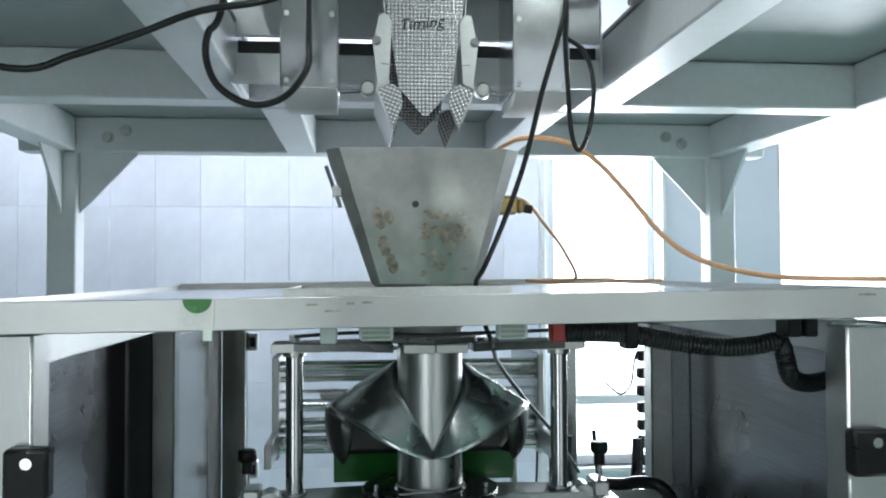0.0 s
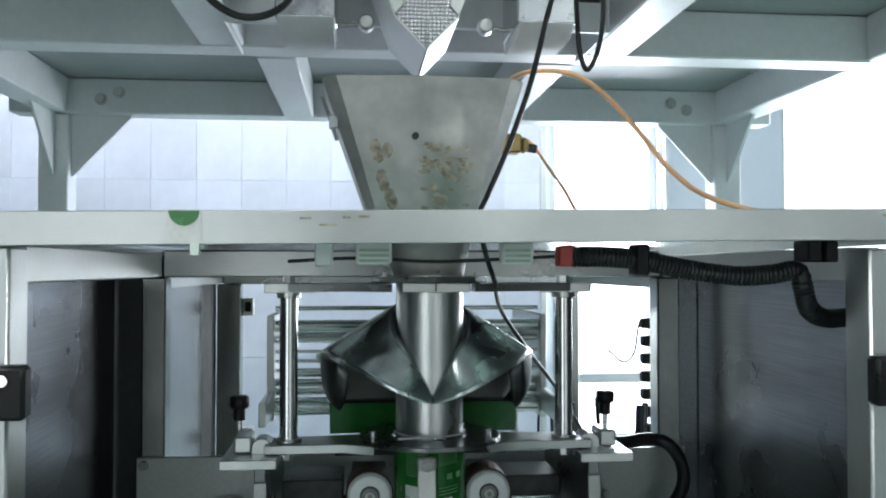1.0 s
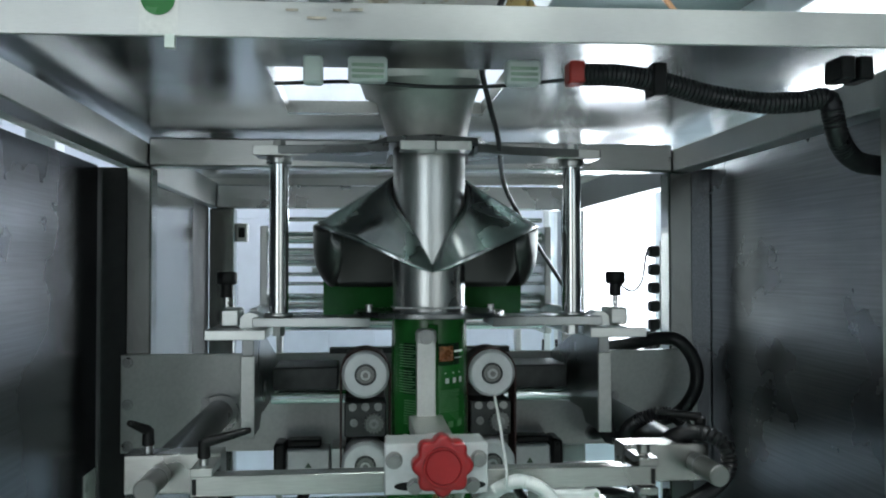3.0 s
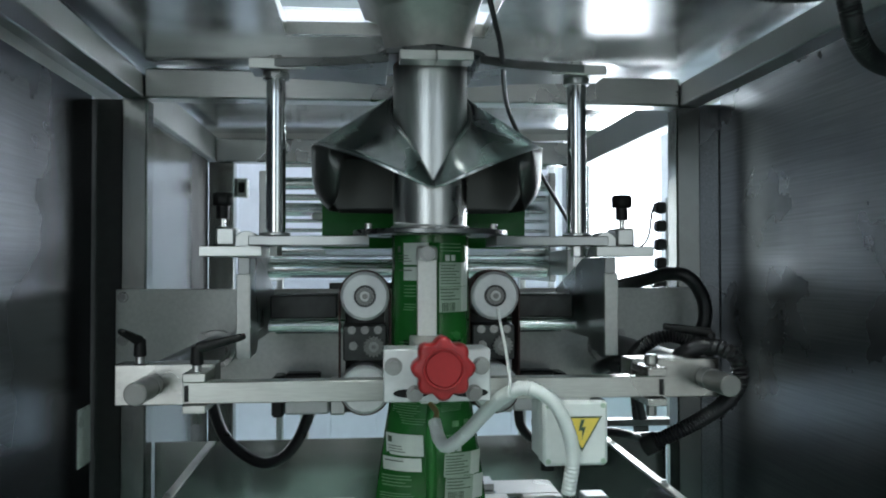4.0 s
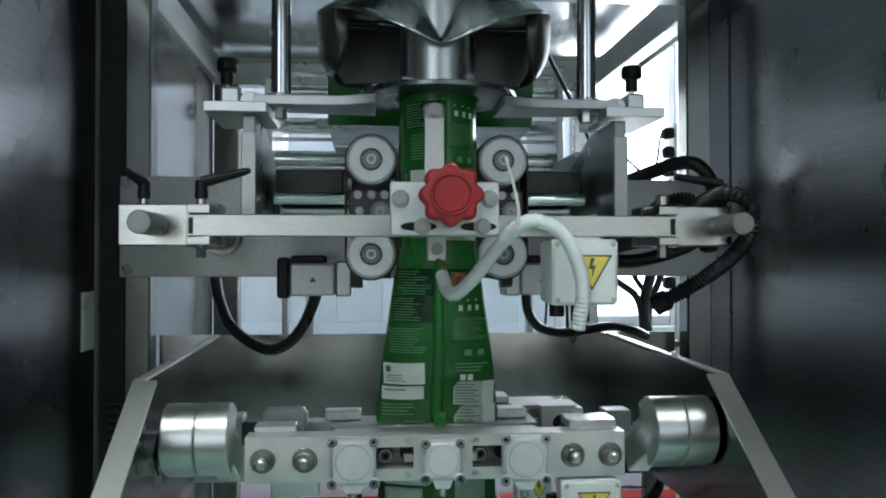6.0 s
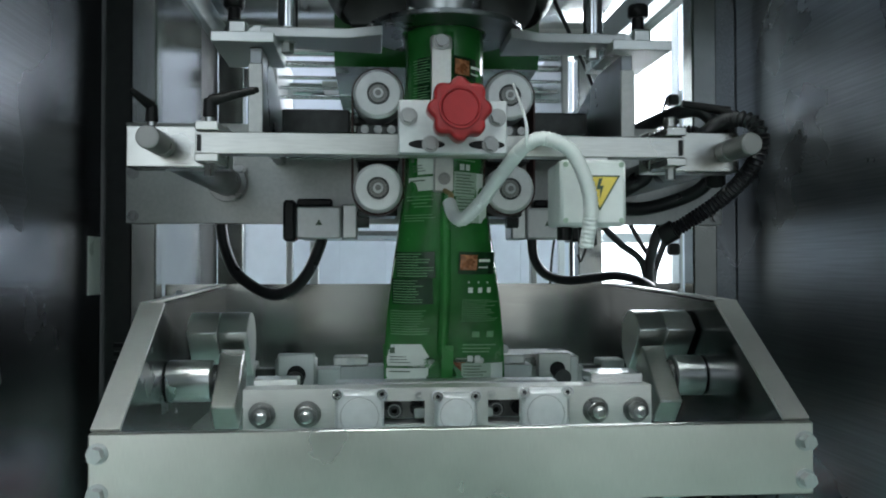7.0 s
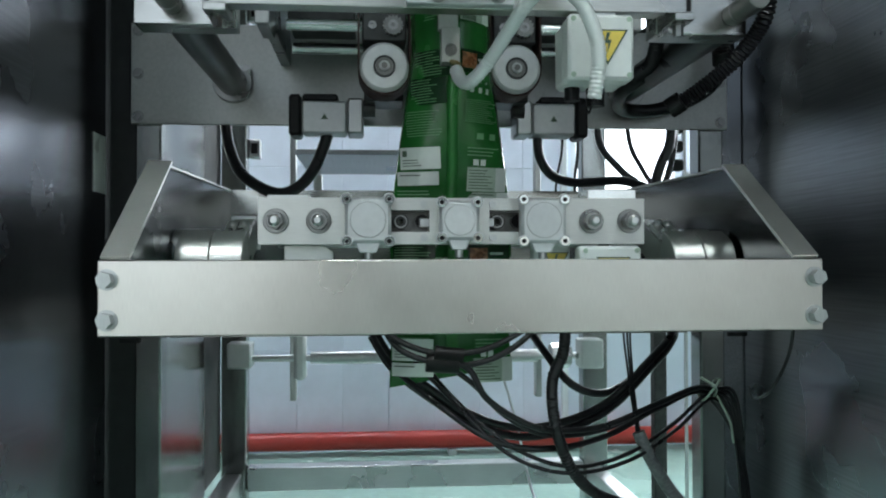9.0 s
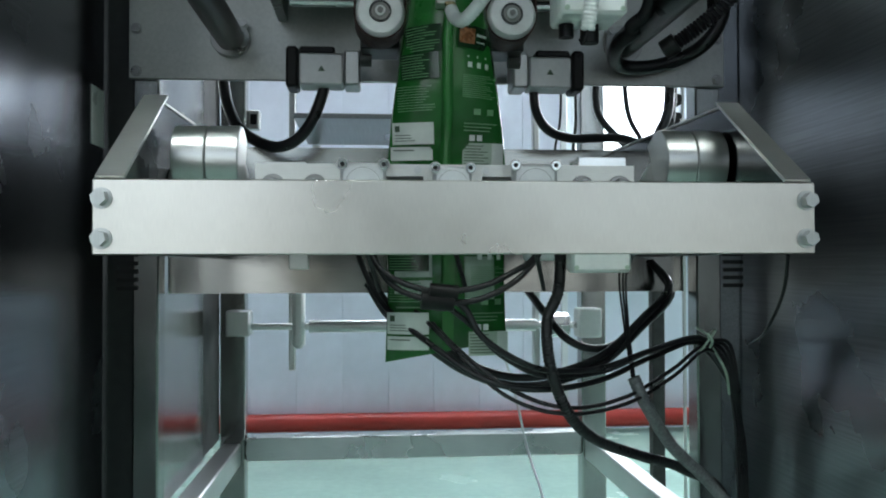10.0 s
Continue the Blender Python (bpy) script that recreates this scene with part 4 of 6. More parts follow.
def build_jaw_cradle():
    c = thing("jaw_cradle", "stainless cradle with flat front bar round the sealing jaws", "cradle")
    part("front_bar", box(B(), -0.361, 0.345, -0.345, -0.335, 0.6655, 0.7375), "bar", c, "wide brushed front bar", bev=0.0012)
    b = B()
    for x in (-0.352, 0.336):
        for z in (0.681, 0.719):
            bolt = hexbolt(B(), (x, -0.345, z), (0, -1, 0), 0.0075, 0.012)
            part("bar_bolt", bolt, "frame", c)
    b.free()
    for x0, x1 in ((-0.361, -0.349), (0.333, 0.345)):
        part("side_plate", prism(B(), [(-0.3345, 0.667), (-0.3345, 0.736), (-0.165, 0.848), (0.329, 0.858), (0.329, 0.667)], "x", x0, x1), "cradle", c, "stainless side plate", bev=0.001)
        s = -1 if x0 < 0 else 1
        xe0, xe1 = (-0.361, -0.334) if s < 0 else (0.318, 0.345)
        part("edge_flange", prism(B(), [(-0.3348, 0.7378), (-0.1652, 0.8495), (-0.167, 0.8525), (-0.3375, 0.7408)], "x", xe0, xe1), "skirt", c, "folded front edge")
        part("edge_flange", prism(B(), [(-0.1645, 0.8495), (0.329, 0.8595), (0.329, 0.8625), (-0.1645, 0.8525)], "x", x0, x1), "plate", c)
        b = B()
        hexbolt(b, ((x0 + x1) / 2, 0.0, 0.8555), (0, 0, 1), 0.004, 0.006)
        part("top_stud", b, "steel", c)
        part("bearing_boss", cyl(B(), (s * 0.3325 if s > 0 else -0.3485, -0.085, 0.751), (s * 0.2928, -0.085, 0.751), 0.026, 32), "steel_h", c, "turned bearing housing", bev=0.002)
        # black louvre strips outside the cradle
        b = B()
        for i in range(14):
            box(b, *sorted((s * 0.44, s * 0.47)), 0.1, 0.106, 0.62 + 0.012 * i, 0.626 + 0.012 * i)
        part("louvre", b, "black", c)
    return c


def build_cranks():
    for s in (-1, 1):
        cr = thing("jaw_crank", "crank arm with a split half-round counterweight", "crank", group="jaw cranks")
        xa0, xa1 = sorted((s * 0.257, s * 0.287))
        arm = part("crank_arm", box(B(), xa0, xa1, -0.0345, 0.06, -0.021, 0.021), "block", cr, "milled crank arm", bev=0.002)
        part("clamp_cap", box(B(), xa0 + 0.0005, xa1 - 0.0005, -0.021, 0.021, 0.0212, 0.029), "alu", arm, "split clamp cap", bev=0.001)
        part("cap_split", box(B(), (xa0 + xa1) / 2 - 0.0006, (xa0 + xa1) / 2 + 0.0006, -0.021, 0.021, 0.0291, 0.0294), "black", arm)
        for dx in (-0.007, 0.007):
            for dy in (-0.014, 0.014):
                part("arm_screw", capscrew(B(), ((xa0 + xa1) / 2 + dx, dy, 0.0291), (0, 0, 1), 0.0046, 0.004), "steel", arm)
        part("crank_pin", cyl(B(), (s * 0.2925, 0, 0), (s * 0.2872, 0, 0), 0.02, 24), "dark", cr)
        for i, (a, c) in enumerate(((0.2525, 0.2905), (0.2908, 0.329))):
            half = [(-0.042, -0.041)] + [(-0.062 - 0.041 * math.sin(math.pi * k / 24), -0.041 * math.cos(math.pi * k / 24)) for k in range(25)] + [(-0.042, 0.041)]
            part("counterweight", prism(B(), half, "x", *sorted((s * (a + 0.0004), s * (c - 0.0004)))), "alu", cr, "half-round turned counterweight", bev=0.0012)
        MOVERS["crank%d" % s] = cr


def build_jaws():
    f = thing("front_jaw", "pale aluminium front sealing jaw with three air cylinders", "sealing jaw")
    x0, x1, h = -0.232, 0.232, 0.0275
    # slotted front block, built as a frame round two windows
    b = B()
    for a, c in ((x0, -0.078), (-0.03, 0.042), (0.09, x1)):
        part("jaw_block", box(B(), a, c, 0.0, 0.035, -h, h), "block_pale", f, "pale milled jaw block")
    for a, c in ((-0.078, -0.03), (0.042, 0.09)):
        part("window_rail", box(B(), a, c, 0.0, 0.035, 0.013, h), "block_pale", f)
        part("window_rail", box(B(), a, c, 0.0, 0.035, -h, -0.013), "block_pale", f)
    part("inner_bar", box(B(), -0.09, 0.1, 0.0355, 0.045, -0.0125, 0.0125), "shaft", f)
    for x in (-0.038, 0.08):
        part("inner_stop", cyl(B(), (x, 0.02, 0.001), (x, 0.0352, 0.001), 0.008, 18), "black", f)
    b.free()
    for x in (-0.052, 0.065):
        part("guide_bush", pipe(B(), (x - 0.012, 0.012, 0.0), (x - 0.012, 0.0352, 0.0), 0.0035, 0.0095, 24), "dark", f)
        part("guide_ring", pipe(B(), (x - 0.012, 0.0105, 0.0), (x - 0.012, 0.0118, 0.0), 0.0062, 0.0078, 24), "bolt", f)
    for x in (-0.03, 0.043):
        part("clevis", box(B(), x - 0.012, x + 0.006, 0.006, 0.018, -0.007, 0.004), "frame", f, bev=0.001)
    for x in (-0.037, 0.046):
        for z in (-0.02, 0.02):
            b = B()
            capscrew(b, (x, 0.0, z), (0, -1, 0), 0.0045, 0.003)
            part("rail_screw", b, "steel", f)
    for x, r in ((-0.103, 0.027), (0.004, 0.0235), (0.104, 0.027)):
        cy = part("air_cylinder", box(B(), x - r, x + r, -0.022, -0.0005, -r, r), "cast", f, "pale cast air cylinder", bev=0.004)
        part("cylinder_cap", cyl(B(), (x, -0.0232, 0), (x, -0.0222, 0), r * 0.76, 40), "cast", cy, bev=0.0005)
        part("cap_groove", pipe(B(), (x, -0.0226, 0), (x, -0.0221, 0), r * 0.765, r * 0.785, 40), "bolt", cy)
        for dx in (-1, 1):
            for dz in (-1, 1):
                p = (x + dx * (r - 0.0025), -0.022, dz * (r - 0.0025))
                part("corner_boss", cyl(B(), p, (p[0], -0.0235, p[2]), 0.0072, 20), "cast", cy, bev=0.0006)
                b = B()
                pipe(b, (p[0], -0.0262, p[2]), (p[0], -0.0236, p[2]), 0.0026, 0.0056, 20)
                part("corner_screw", b, "chrome", cy, bev=0.0005)
                part("socket", cyl(B(), (p[0], -0.0246, p[2]), (p[0], -0.0237, p[2]), 0.0023, 6), "black", cy)
        part("port_block", prism(B(), [(x - r * 0.55, -r + 0.001), (x + r * 0.55, -r + 0.001), (x + r * 0.36, -r - 0.011), (x - r * 0.36, -r - 0.011)], "y", -0.018, -0.004), "cast", cy, bev=0.001)
        part("air_fitting", cyl(B(), (x, -0.011, -r - 0.011), (x, -0.011, -r - 0.02), 0.005, 12), "steel", cy)
        part("air_line", hose(B(), [(x, -0.011, -r - 0.02), (x, -0.008, -r - 0.04), (x + 0.01, 0.01, -r - 0.07), (x + 0.02, 0.03, -r - 0.1)], 0.003, 8), "rubber", cy)
    for x, big in ((-0.211, 0), (-0.161, 1), (0.166, 1), (0.213, 0)):
        n = part("tie_nut", cyl(B(), (x, -0.004, 0), (x, -0.0002, 0), 0.0148, 28), "bolt", f, "bright tie rod nut", bev=0.0008)
        part("nut_body", cyl(B(), (x, -0.017, 0), (x, -0.0042, 0), 0.0112, 6 if not big else 28), "bolt", n, bev=0.001)
        part("nut_dome", cyl(B(), (x, -0.026, 0), (x, -0.0172, 0), 0.006, 18, 0.0078), "steel", n, bev=0.002)
        part("tie_rod", cyl(B(), (x, 0.035, 0), (x, 0.135, 0), 0.0085, 20), "chrome", f)
    part("seal_bar", box(B(), -0.135, 0.145, 0.105, 0.135, -0.02, 0.02), "frame", f, "flat sealing bar", bev=0.001)
    part("heater_block", box(B(), -0.13, 0.14, 0.07, 0.1045, -0.017, 0.017), "plate", f, bev=0.001)
    part("wing_plate", prism(B(), [(-0.206, -0.028), (-0.206, -0.062), (-0.196, -0.062), (-0.196, -0.1), (-0.172, -0.1), (-0.172, -0.054), (-0.146, -0.054), (-0.146, -0.036), (-0.158, -0.028)], "y", 0.04, 0.05), "alu", f, bev=0.001)
    jb = part("junction_lid", box(B(), 0.15, 0.225, -0.012, 0.02, -0.105, -0.03), "white_plastic", f, "white junction box under the jaw", bev=0.004)
    warning(jb, 0.19, -0.0125, -0.055, 0.021)
    for x in (0.156, 0.219):
        for z in (-0.099, -0.036):
            part("lid_screw", capscrew(B(), (x, -0.012, z), (0, -1, 0), 0.003, 0.001), "grey_print", jb)
    part("slide_block", box(B(), 0.165, 0.226, 0.012, 0.06, 0.0278, 0.04), "sheet_mirror", f, "bright slide block", bev=0.001)
    part("slide_block", box(B(), -0.226, -0.175, 0.036, 0.07, -0.02, 0.034), "alu", f, "milled slide block", bev=0.001)
    rw = part("rear_warning_box", box(B(), 0.102, 0.149, 0.036, 0.06, -0.09, -0.024), "white_plastic", f, bev=0.003)
    warning(rw, 0.131, 0.0355, -0.046, 0.016)
    MOVERS["front"] = f
    r = thing("rear_jaw", "aluminium rear sealing jaw with bright end blocks", "sealing jaw")
    part("rear_block", box(B(), x0, x1, 0.04, 0.075, -h, 0.012), "alu", r, bev=0.001)
    part("step_plate", box(B(), 0.04, 0.218, 0.0405, 0.12, 0.0124, 0.031), "block", r, "stepped milled plate", bev=0.001)
    part("step_plate", box(B(), 0.075, 0.12, 0.06, 0.11, 0.0314, 0.041), "frame", r, bev=0.001)
    part("guide_block", box(B(), 0.155, 0.205, 0.004, 0.0195, 0.0, 0.036), "block", r, bev=0.0015)
    part("guide_block", box(B(), -0.225, -0.172, 0.004, 0.0195, -0.02, 0.038), "frame", r, bev=0.0015)
    part("guide_hole", cyl(B(), (-0.198, 0.0025, 0.008), (-0.198, 0.0039, 0.008), 0.0135, 24), "black", r)
    part("guide_hole", cyl(B(), (0.184, 0.0025, 0.012), (0.184, 0.0039, 0.012), 0.0115, 24), "black", r)
    part("pivot_block", box(B(), -0.3, -0.262, 0.05, 0.09, -0.03, 0.02), "frame", r, bev=0.002)
    part("pivot_arm", box(B(), -0.2615, -0.2325, 0.045, 0.07, -0.02, 0.012), "dark", r, bev=0.001)
    part("pivot_block", box(B(), 0.262, 0.3, 0.05, 0.09, -0.03, 0.02), "frame", r, bev=0.002)
    part("pivot_arm", box(B(), 0.2325, 0.2615, 0.045, 0.07, -0.02, 0.012), "dark", r, bev=0.001)
    part("seal_bar", box(B(), -0.135, 0.145, 0.0, 0.0395, -0.02, 0.02), "frame", r, bev=0.001)
    for x in (-0.2, 0.19):
        part("end_block", box(B(), x - 0.03, x + 0.03, 0.02, 0.0395, -0.026, 0.03), "alu", r, bev=0.002)
        part("bush", cyl(B(), (x, -0.005, 0), (x, 0.0195, 0), 0.013, 24), "dark", r, bev=0.001)
    for x in (-0.12, 0.11):
        part("lug", box(B(), x - 0.025, x + 0.025, 0.0, 0.03, 0.0205, 0.034), "plate", r, bev=0.002)
        b = B()
        capscrew(b, (x, 0.0, 0.027), (0, -1, 0), 0.006, 0.003)
        part("lug_screw", b, "steel", r)
    MOVERS["rear"] = r


# ---------------- film and bags ----------------
PITCH = 0.255
FEED = [(0, 0.0), (0.5, 0.035), (1, 0.054), (1.5, 0.070), (2, 0.09), (2.5, 0.115), (3, 0.155), (3.5, 0.203), (4, 0.26), (4.5, 0.295), (5, 0.314), (5.5, 0.331), (6, 0.35), (6.5, 0.378), (7, 0.416), (7.5, 0.462), (8, 0.52), (8.5, 0.552), (9, 0.571), (9.5, 0.590), (10, 0.612)]


def section(z):
    """Half width and half depth of the film tube at a height."""
    stops = [(0.56, 0.085, 0.024), (0.66, 0.084, 0.032), (0.72, 0.083, 0.012), (0.765, 0.082, 0.004), (0.79, 0.081, 0.008), (0.845, 0.0768, 0.025), (0.89, 0.071, 0.036), (0.945, 0.063, 0.045), (0.985, 0.0565, 0.051), (1.01, 0.0535, 0.0535), (1.3, 0.0535, 0.0535)]
    for (z0, a0, b0), (z1, a1, b1) in zip(stops, stops[1:]):
        if z <= z1:
            u = max(0, (z - z0) / (z1 - z0))
            return a0 + (a1 - a0) * u, b0 + (b1 - b0) * u
    return stops[-1][1:]


def build_film():
    film = thing("film_tube", "green printed film tube drawn down over the forming tube", "film", (0, -0.012, 0))
    b = B()
    n, last = 72, None
    rnd = random.Random(4)
    for k in range(61):
        z = 1.21 - (1.21 - 0.742) * k / 60
        a, d = section(z)
        now = []
        for i in range(n):
            f = 2 * math.pi * i / n
            wob = 1 + (0.012 * math.sin(5 * f + 9 * z * 3) + 0.008 * math.sin(11 * f - z * 40)) * max(0, min(1, (1.0 - z) / 0.1)) * (0.4 + abs(math.sin(f)))
            now.append(b.verts.new((0.002 + a * math.sin(f), -d * math.cos(f) * wob, z)))
        if last:
            skin(b, last, now)
        last = now
    part("film_sleeve", b, "green", film, "glossy green printed film")
    b = B()
    fin = [(-0.004, 1.2), (-0.005, 1.0), (-0.008, 0.95), (-0.006, 0.86), (-0.009, 0.78), (0.004, 0.745)]
    for i, (x, z) in enumerate(fin[:-1]):
        x2, z2 = fin[i + 1]
        y, y2 = -section(z)[1] - 0.003, -section(z2)[1] - 0.003
        q = [b.verts.new(v) for v in ((x, y, z), (x + 0.014, y - 0.001, z), (x2 + 0.014, y2 - 0.001, z2), (x2, y2, z2))]
        b.faces.new(q)
    bmesh.ops.remove_doubles(b, verts=b.verts, dist=0.0001)
    fs = part("fin_seal", b, "green2", film, "folded back seam")
    fs.modifiers.new("thickness", "SOLIDIFY").thickness = 0.001
    # flat web rising behind the forming set and over rollers
    web = B()
    prism(web, [(0.108, 1.335), (0.109, 1.335), (0.117, 1.212), (0.128, 1.196), (0.3, 1.188), (0.3, 1.187), (0.127, 1.195), (0.116, 1.212)], "x", -0.153, 0.157)
    part("film_web", web, "green", film, "flat green film web behind the shoulder")
    return film


PRINTS = []


def curved_patch(bm, x0, x1, z0, z1, out=0.0, n=6):
    """A thin piece of print on a gently bowed panel, in the panel's own space."""
    front, back = [], []
    for lst, o in ((front, out + 0.0004), (back, out)):
        for z in (z0, z1):
            for i in range(n + 1):
                x = x0 + (x1 - x0) * i / n
                lst.append(bm.verts.new((x, -(0.0055 * (1 - (x / 0.03) ** 2)) - o, z)))
    for lst in (front, back):
        for i in range(n):
            bm.faces.new((lst[i], lst[i + 1], lst[n + 2 + i], lst[n + 1 + i]))
    for i in range(n):
        bm.faces.new((front[i], front[i + 1], back[i + 1], back[i]))
        bm.faces.new((front[n + 1 + i], front[n + 2 + i], back[n + 2 + i], back[n + 1 + i]))
    bm.faces.new((front[0], front[n + 1], back[n + 1], back[0]))
    bm.faces.new((front[n], front[2 * n + 1], back[2 * n + 1], back[n]))
    return bm


def lines(bm, rnd, x0, x1, z0, z1, k, out):
    """k unreadable text lines as plain bars."""
    for i in range(k):
        z = z1 - (z1 - z0) * (i + 0.5) / k
        t = (z1 - z0) / k * 0.15
        w = (x1 - x0) * rnd.uniform(0.6, 1.0)
        curved_patch(bm, x0, x0 + w, z - t, z + t, out, 4)


def build_prints(film):
    """The printed blocks of one bag length, then their repeats."""
    rnd = random.Random(11)
    W = 0.0285
    left = [("address_block", 0.0, 0.029, "white_print", "pale"), ("address_block", 0.032, 0.050, "white_print", "pale2"), ("small_print", 0.054, 0.074, None, 3), ("origin_line", 0.079, 0.092, None, 2),
            ("facts_panel", 0.130, 0.165, "green_dark", 6), ("facts_panel", 0.1655, 0.2, "green_dark", 6), ("small_print", 0.206, 0.243, None, 7)]
    right = [("logo_row", -0.022, -0.006, None, "logo"), ("small_print", -0.002, 0.014, None, 2), ("icon_row", 0.016, 0.024, None, "icons"), ("price_block", 0.026, 0.058, "grey_print", "box"), ("price_block", 0.0585, 0.092, "grey_print", "code"),
             ("picture_panel", 0.130, 0.160, "green_dark", "picture"), ("steps_row", 0.161, 0.19, None, "steps"), ("small_print", 0.192, 0.225, None, 8)]
    for side, rowsx in ((-1, left), (1, right)):
        for name, a, c, base, what in rowsx:
            h = (c - a) / 2
            b = B()
            if base:
                curved_patch(b, -W, W, -h, h, 0.0)
            ink = B()
            inkm = "ink"
            extra = None
            if what == "pale":
                inkm = "dark_ink"
                curved_patch(ink, -W + 0.004, -W + 0.011, h - 0.012, h - 0.004, 0.0006, 3)
                lines(ink, rnd, -W + 0.004, 0.004, -h + 0.003, h - 0.015, 3, 0.0006)
            elif what == "pale2":
                inkm = "dark_ink"
                lines(ink, rnd, -W + 0.004, 0.012, 0.002, h - 0.002, 1, 0.0006)
            elif what == "logo":
                for x in (-0.008, 0.012):
                    curved_patch(ink, x - 0.005, x + 0.005, -0.004, 0.004, 0.0006, 3)
            elif what == "icons":
                inkm = "white_print"
                for x in (-0.016, -0.006):
                    curved_patch(ink, x - 0.0036, x + 0.0036, -h, h, 0.0006, 3)
            elif what in ("box", "code"):
                inkm = "dark_ink"
                if what == "box":
                    lines(ink, rnd, -W + 0.002, 0.0085, -h + 0.002, h - 0.002, 7, 0.0006)
                    extra = ("white_print", (0.011, W, -h, h))
                else:
                    lines(ink, rnd, -W + 0.002, 0.0085, -0.002, h - 0.001, 4, 0.0006)
                    for i in range(9):
                        x = -W + 0.004 + i * 0.0026
                        curved_patch(ink, x, x + rnd.choice((0.0008, 0.0014)), -h + 0.001, -0.004, 0.0006, 1)
                    extra = ("white_print", (0.011, W, -h, h))
            elif what == "picture":
                inkm = "white_print"
                lines(ink, rnd, 0.0, W - 0.002, -0.002, 0.009, 1, 0.0006)
                lines(ink, rnd, 0.0, W - 0.002, -0.008, -0.003, 1, 0.0006)
                extra = ("food", (-W + 0.002, -0.003, -0.009, 0.011))
            elif what == "steps":
                inkm = "white_print"
                for x in (-0.014, 0.0, 0.014):
                    curved_patch(ink, x - 0.003, x + 0.003, -0.009, -0.002, 0.0006, 2)
                    curved_patch(ink, x - 0.004, x - 0.002, 0.004, 0.006, 0.0006, 1)
            else:
                if base:
                    inkm = "ink"
                lines(ink, rnd, -W + 0.002, W - 0.002, -h + 0.001, h - 0.001, round(what * 1.5), 0.0006 if base else 0.0)
            meshes = []
            if base:
                meshes.append(mesh_of(name, b, base))
            else:
                b.free()
            inkmesh = mesh_of("print_ink", ink, inkm)
            xmesh = mesh_of("print_block", curved_patch(B(), *extra[1], 0.0007), extra[0]) if extra else None
            # how many repeats pass through view: the film shows from the flange down to the jaws
            for rep in range(-1, 4):
                z_at = 1.164 + 0.295 - (a + c) / 2 + (rep - 1) * PITCH
                if z_at - 0.612 > 1.26 or z_at < 0.79:
                    continue
                ob = new(name, meshes[0]) if meshes else new(name, inkmesh)
                ob.parent = film
                if meshes:
                    k = new("print_ink", inkmesh)
                    k.parent = ob
                if xmesh:
                    k = new("print_block", xmesh)
                    k.parent = ob
                PRINTS.append((ob, side, z_at))


def print_pose(side, z, side_gone=False):
    """Where a printed block lies on the film when its centre is at height z."""
    if z > 1.212:
        return pose(0.002 + side * 0.012, -0.02, min(z, 1.6), 0, 0, side * 30)
    if side_gone:
        return pose(0.002 + side * 0.03, 0.0, max(z, 0.752), 0, 0, 0)
    a, d = section(z)
    f1, f2 = radians(14), radians(74)
    p1, p2 = Vector((a * math.sin(f1), -d * math.cos(f1))), Vector((a * math.sin(f2), -d * math.cos(f2)))
    fm = radians(43)
    mid = Vector((a * math.sin(fm), -d * math.cos(fm)))
    turn = math.degrees(math.atan2(p2.y - p1.y, p2.x - p1.x))
    xm = min(mid.x, a - 0.003 - 0.0285 * math.cos(radians(turn)))
    mid = Vector((xm, -d * math.sqrt(max(0, 1 - (xm / a) ** 2))))
    a2, d2 = section(z - 0.02)
    tilt = math.degrees(math.atan2((d2 - d) * math.cos(fm), 0.02))
    if z < 0.785:
        tilt = 0
    nrm = Vector((p2.y - p1.y, -(p2.x - p1.x))).normalized()
    off = mid - nrm * (0.0043 - 0.0022 * max(0, min(1, (a - 0.0535) / 0.015)))
    return pose(0.002 + side * off.x, off.y, z, -tilt * 0.6, 0, side * turn)


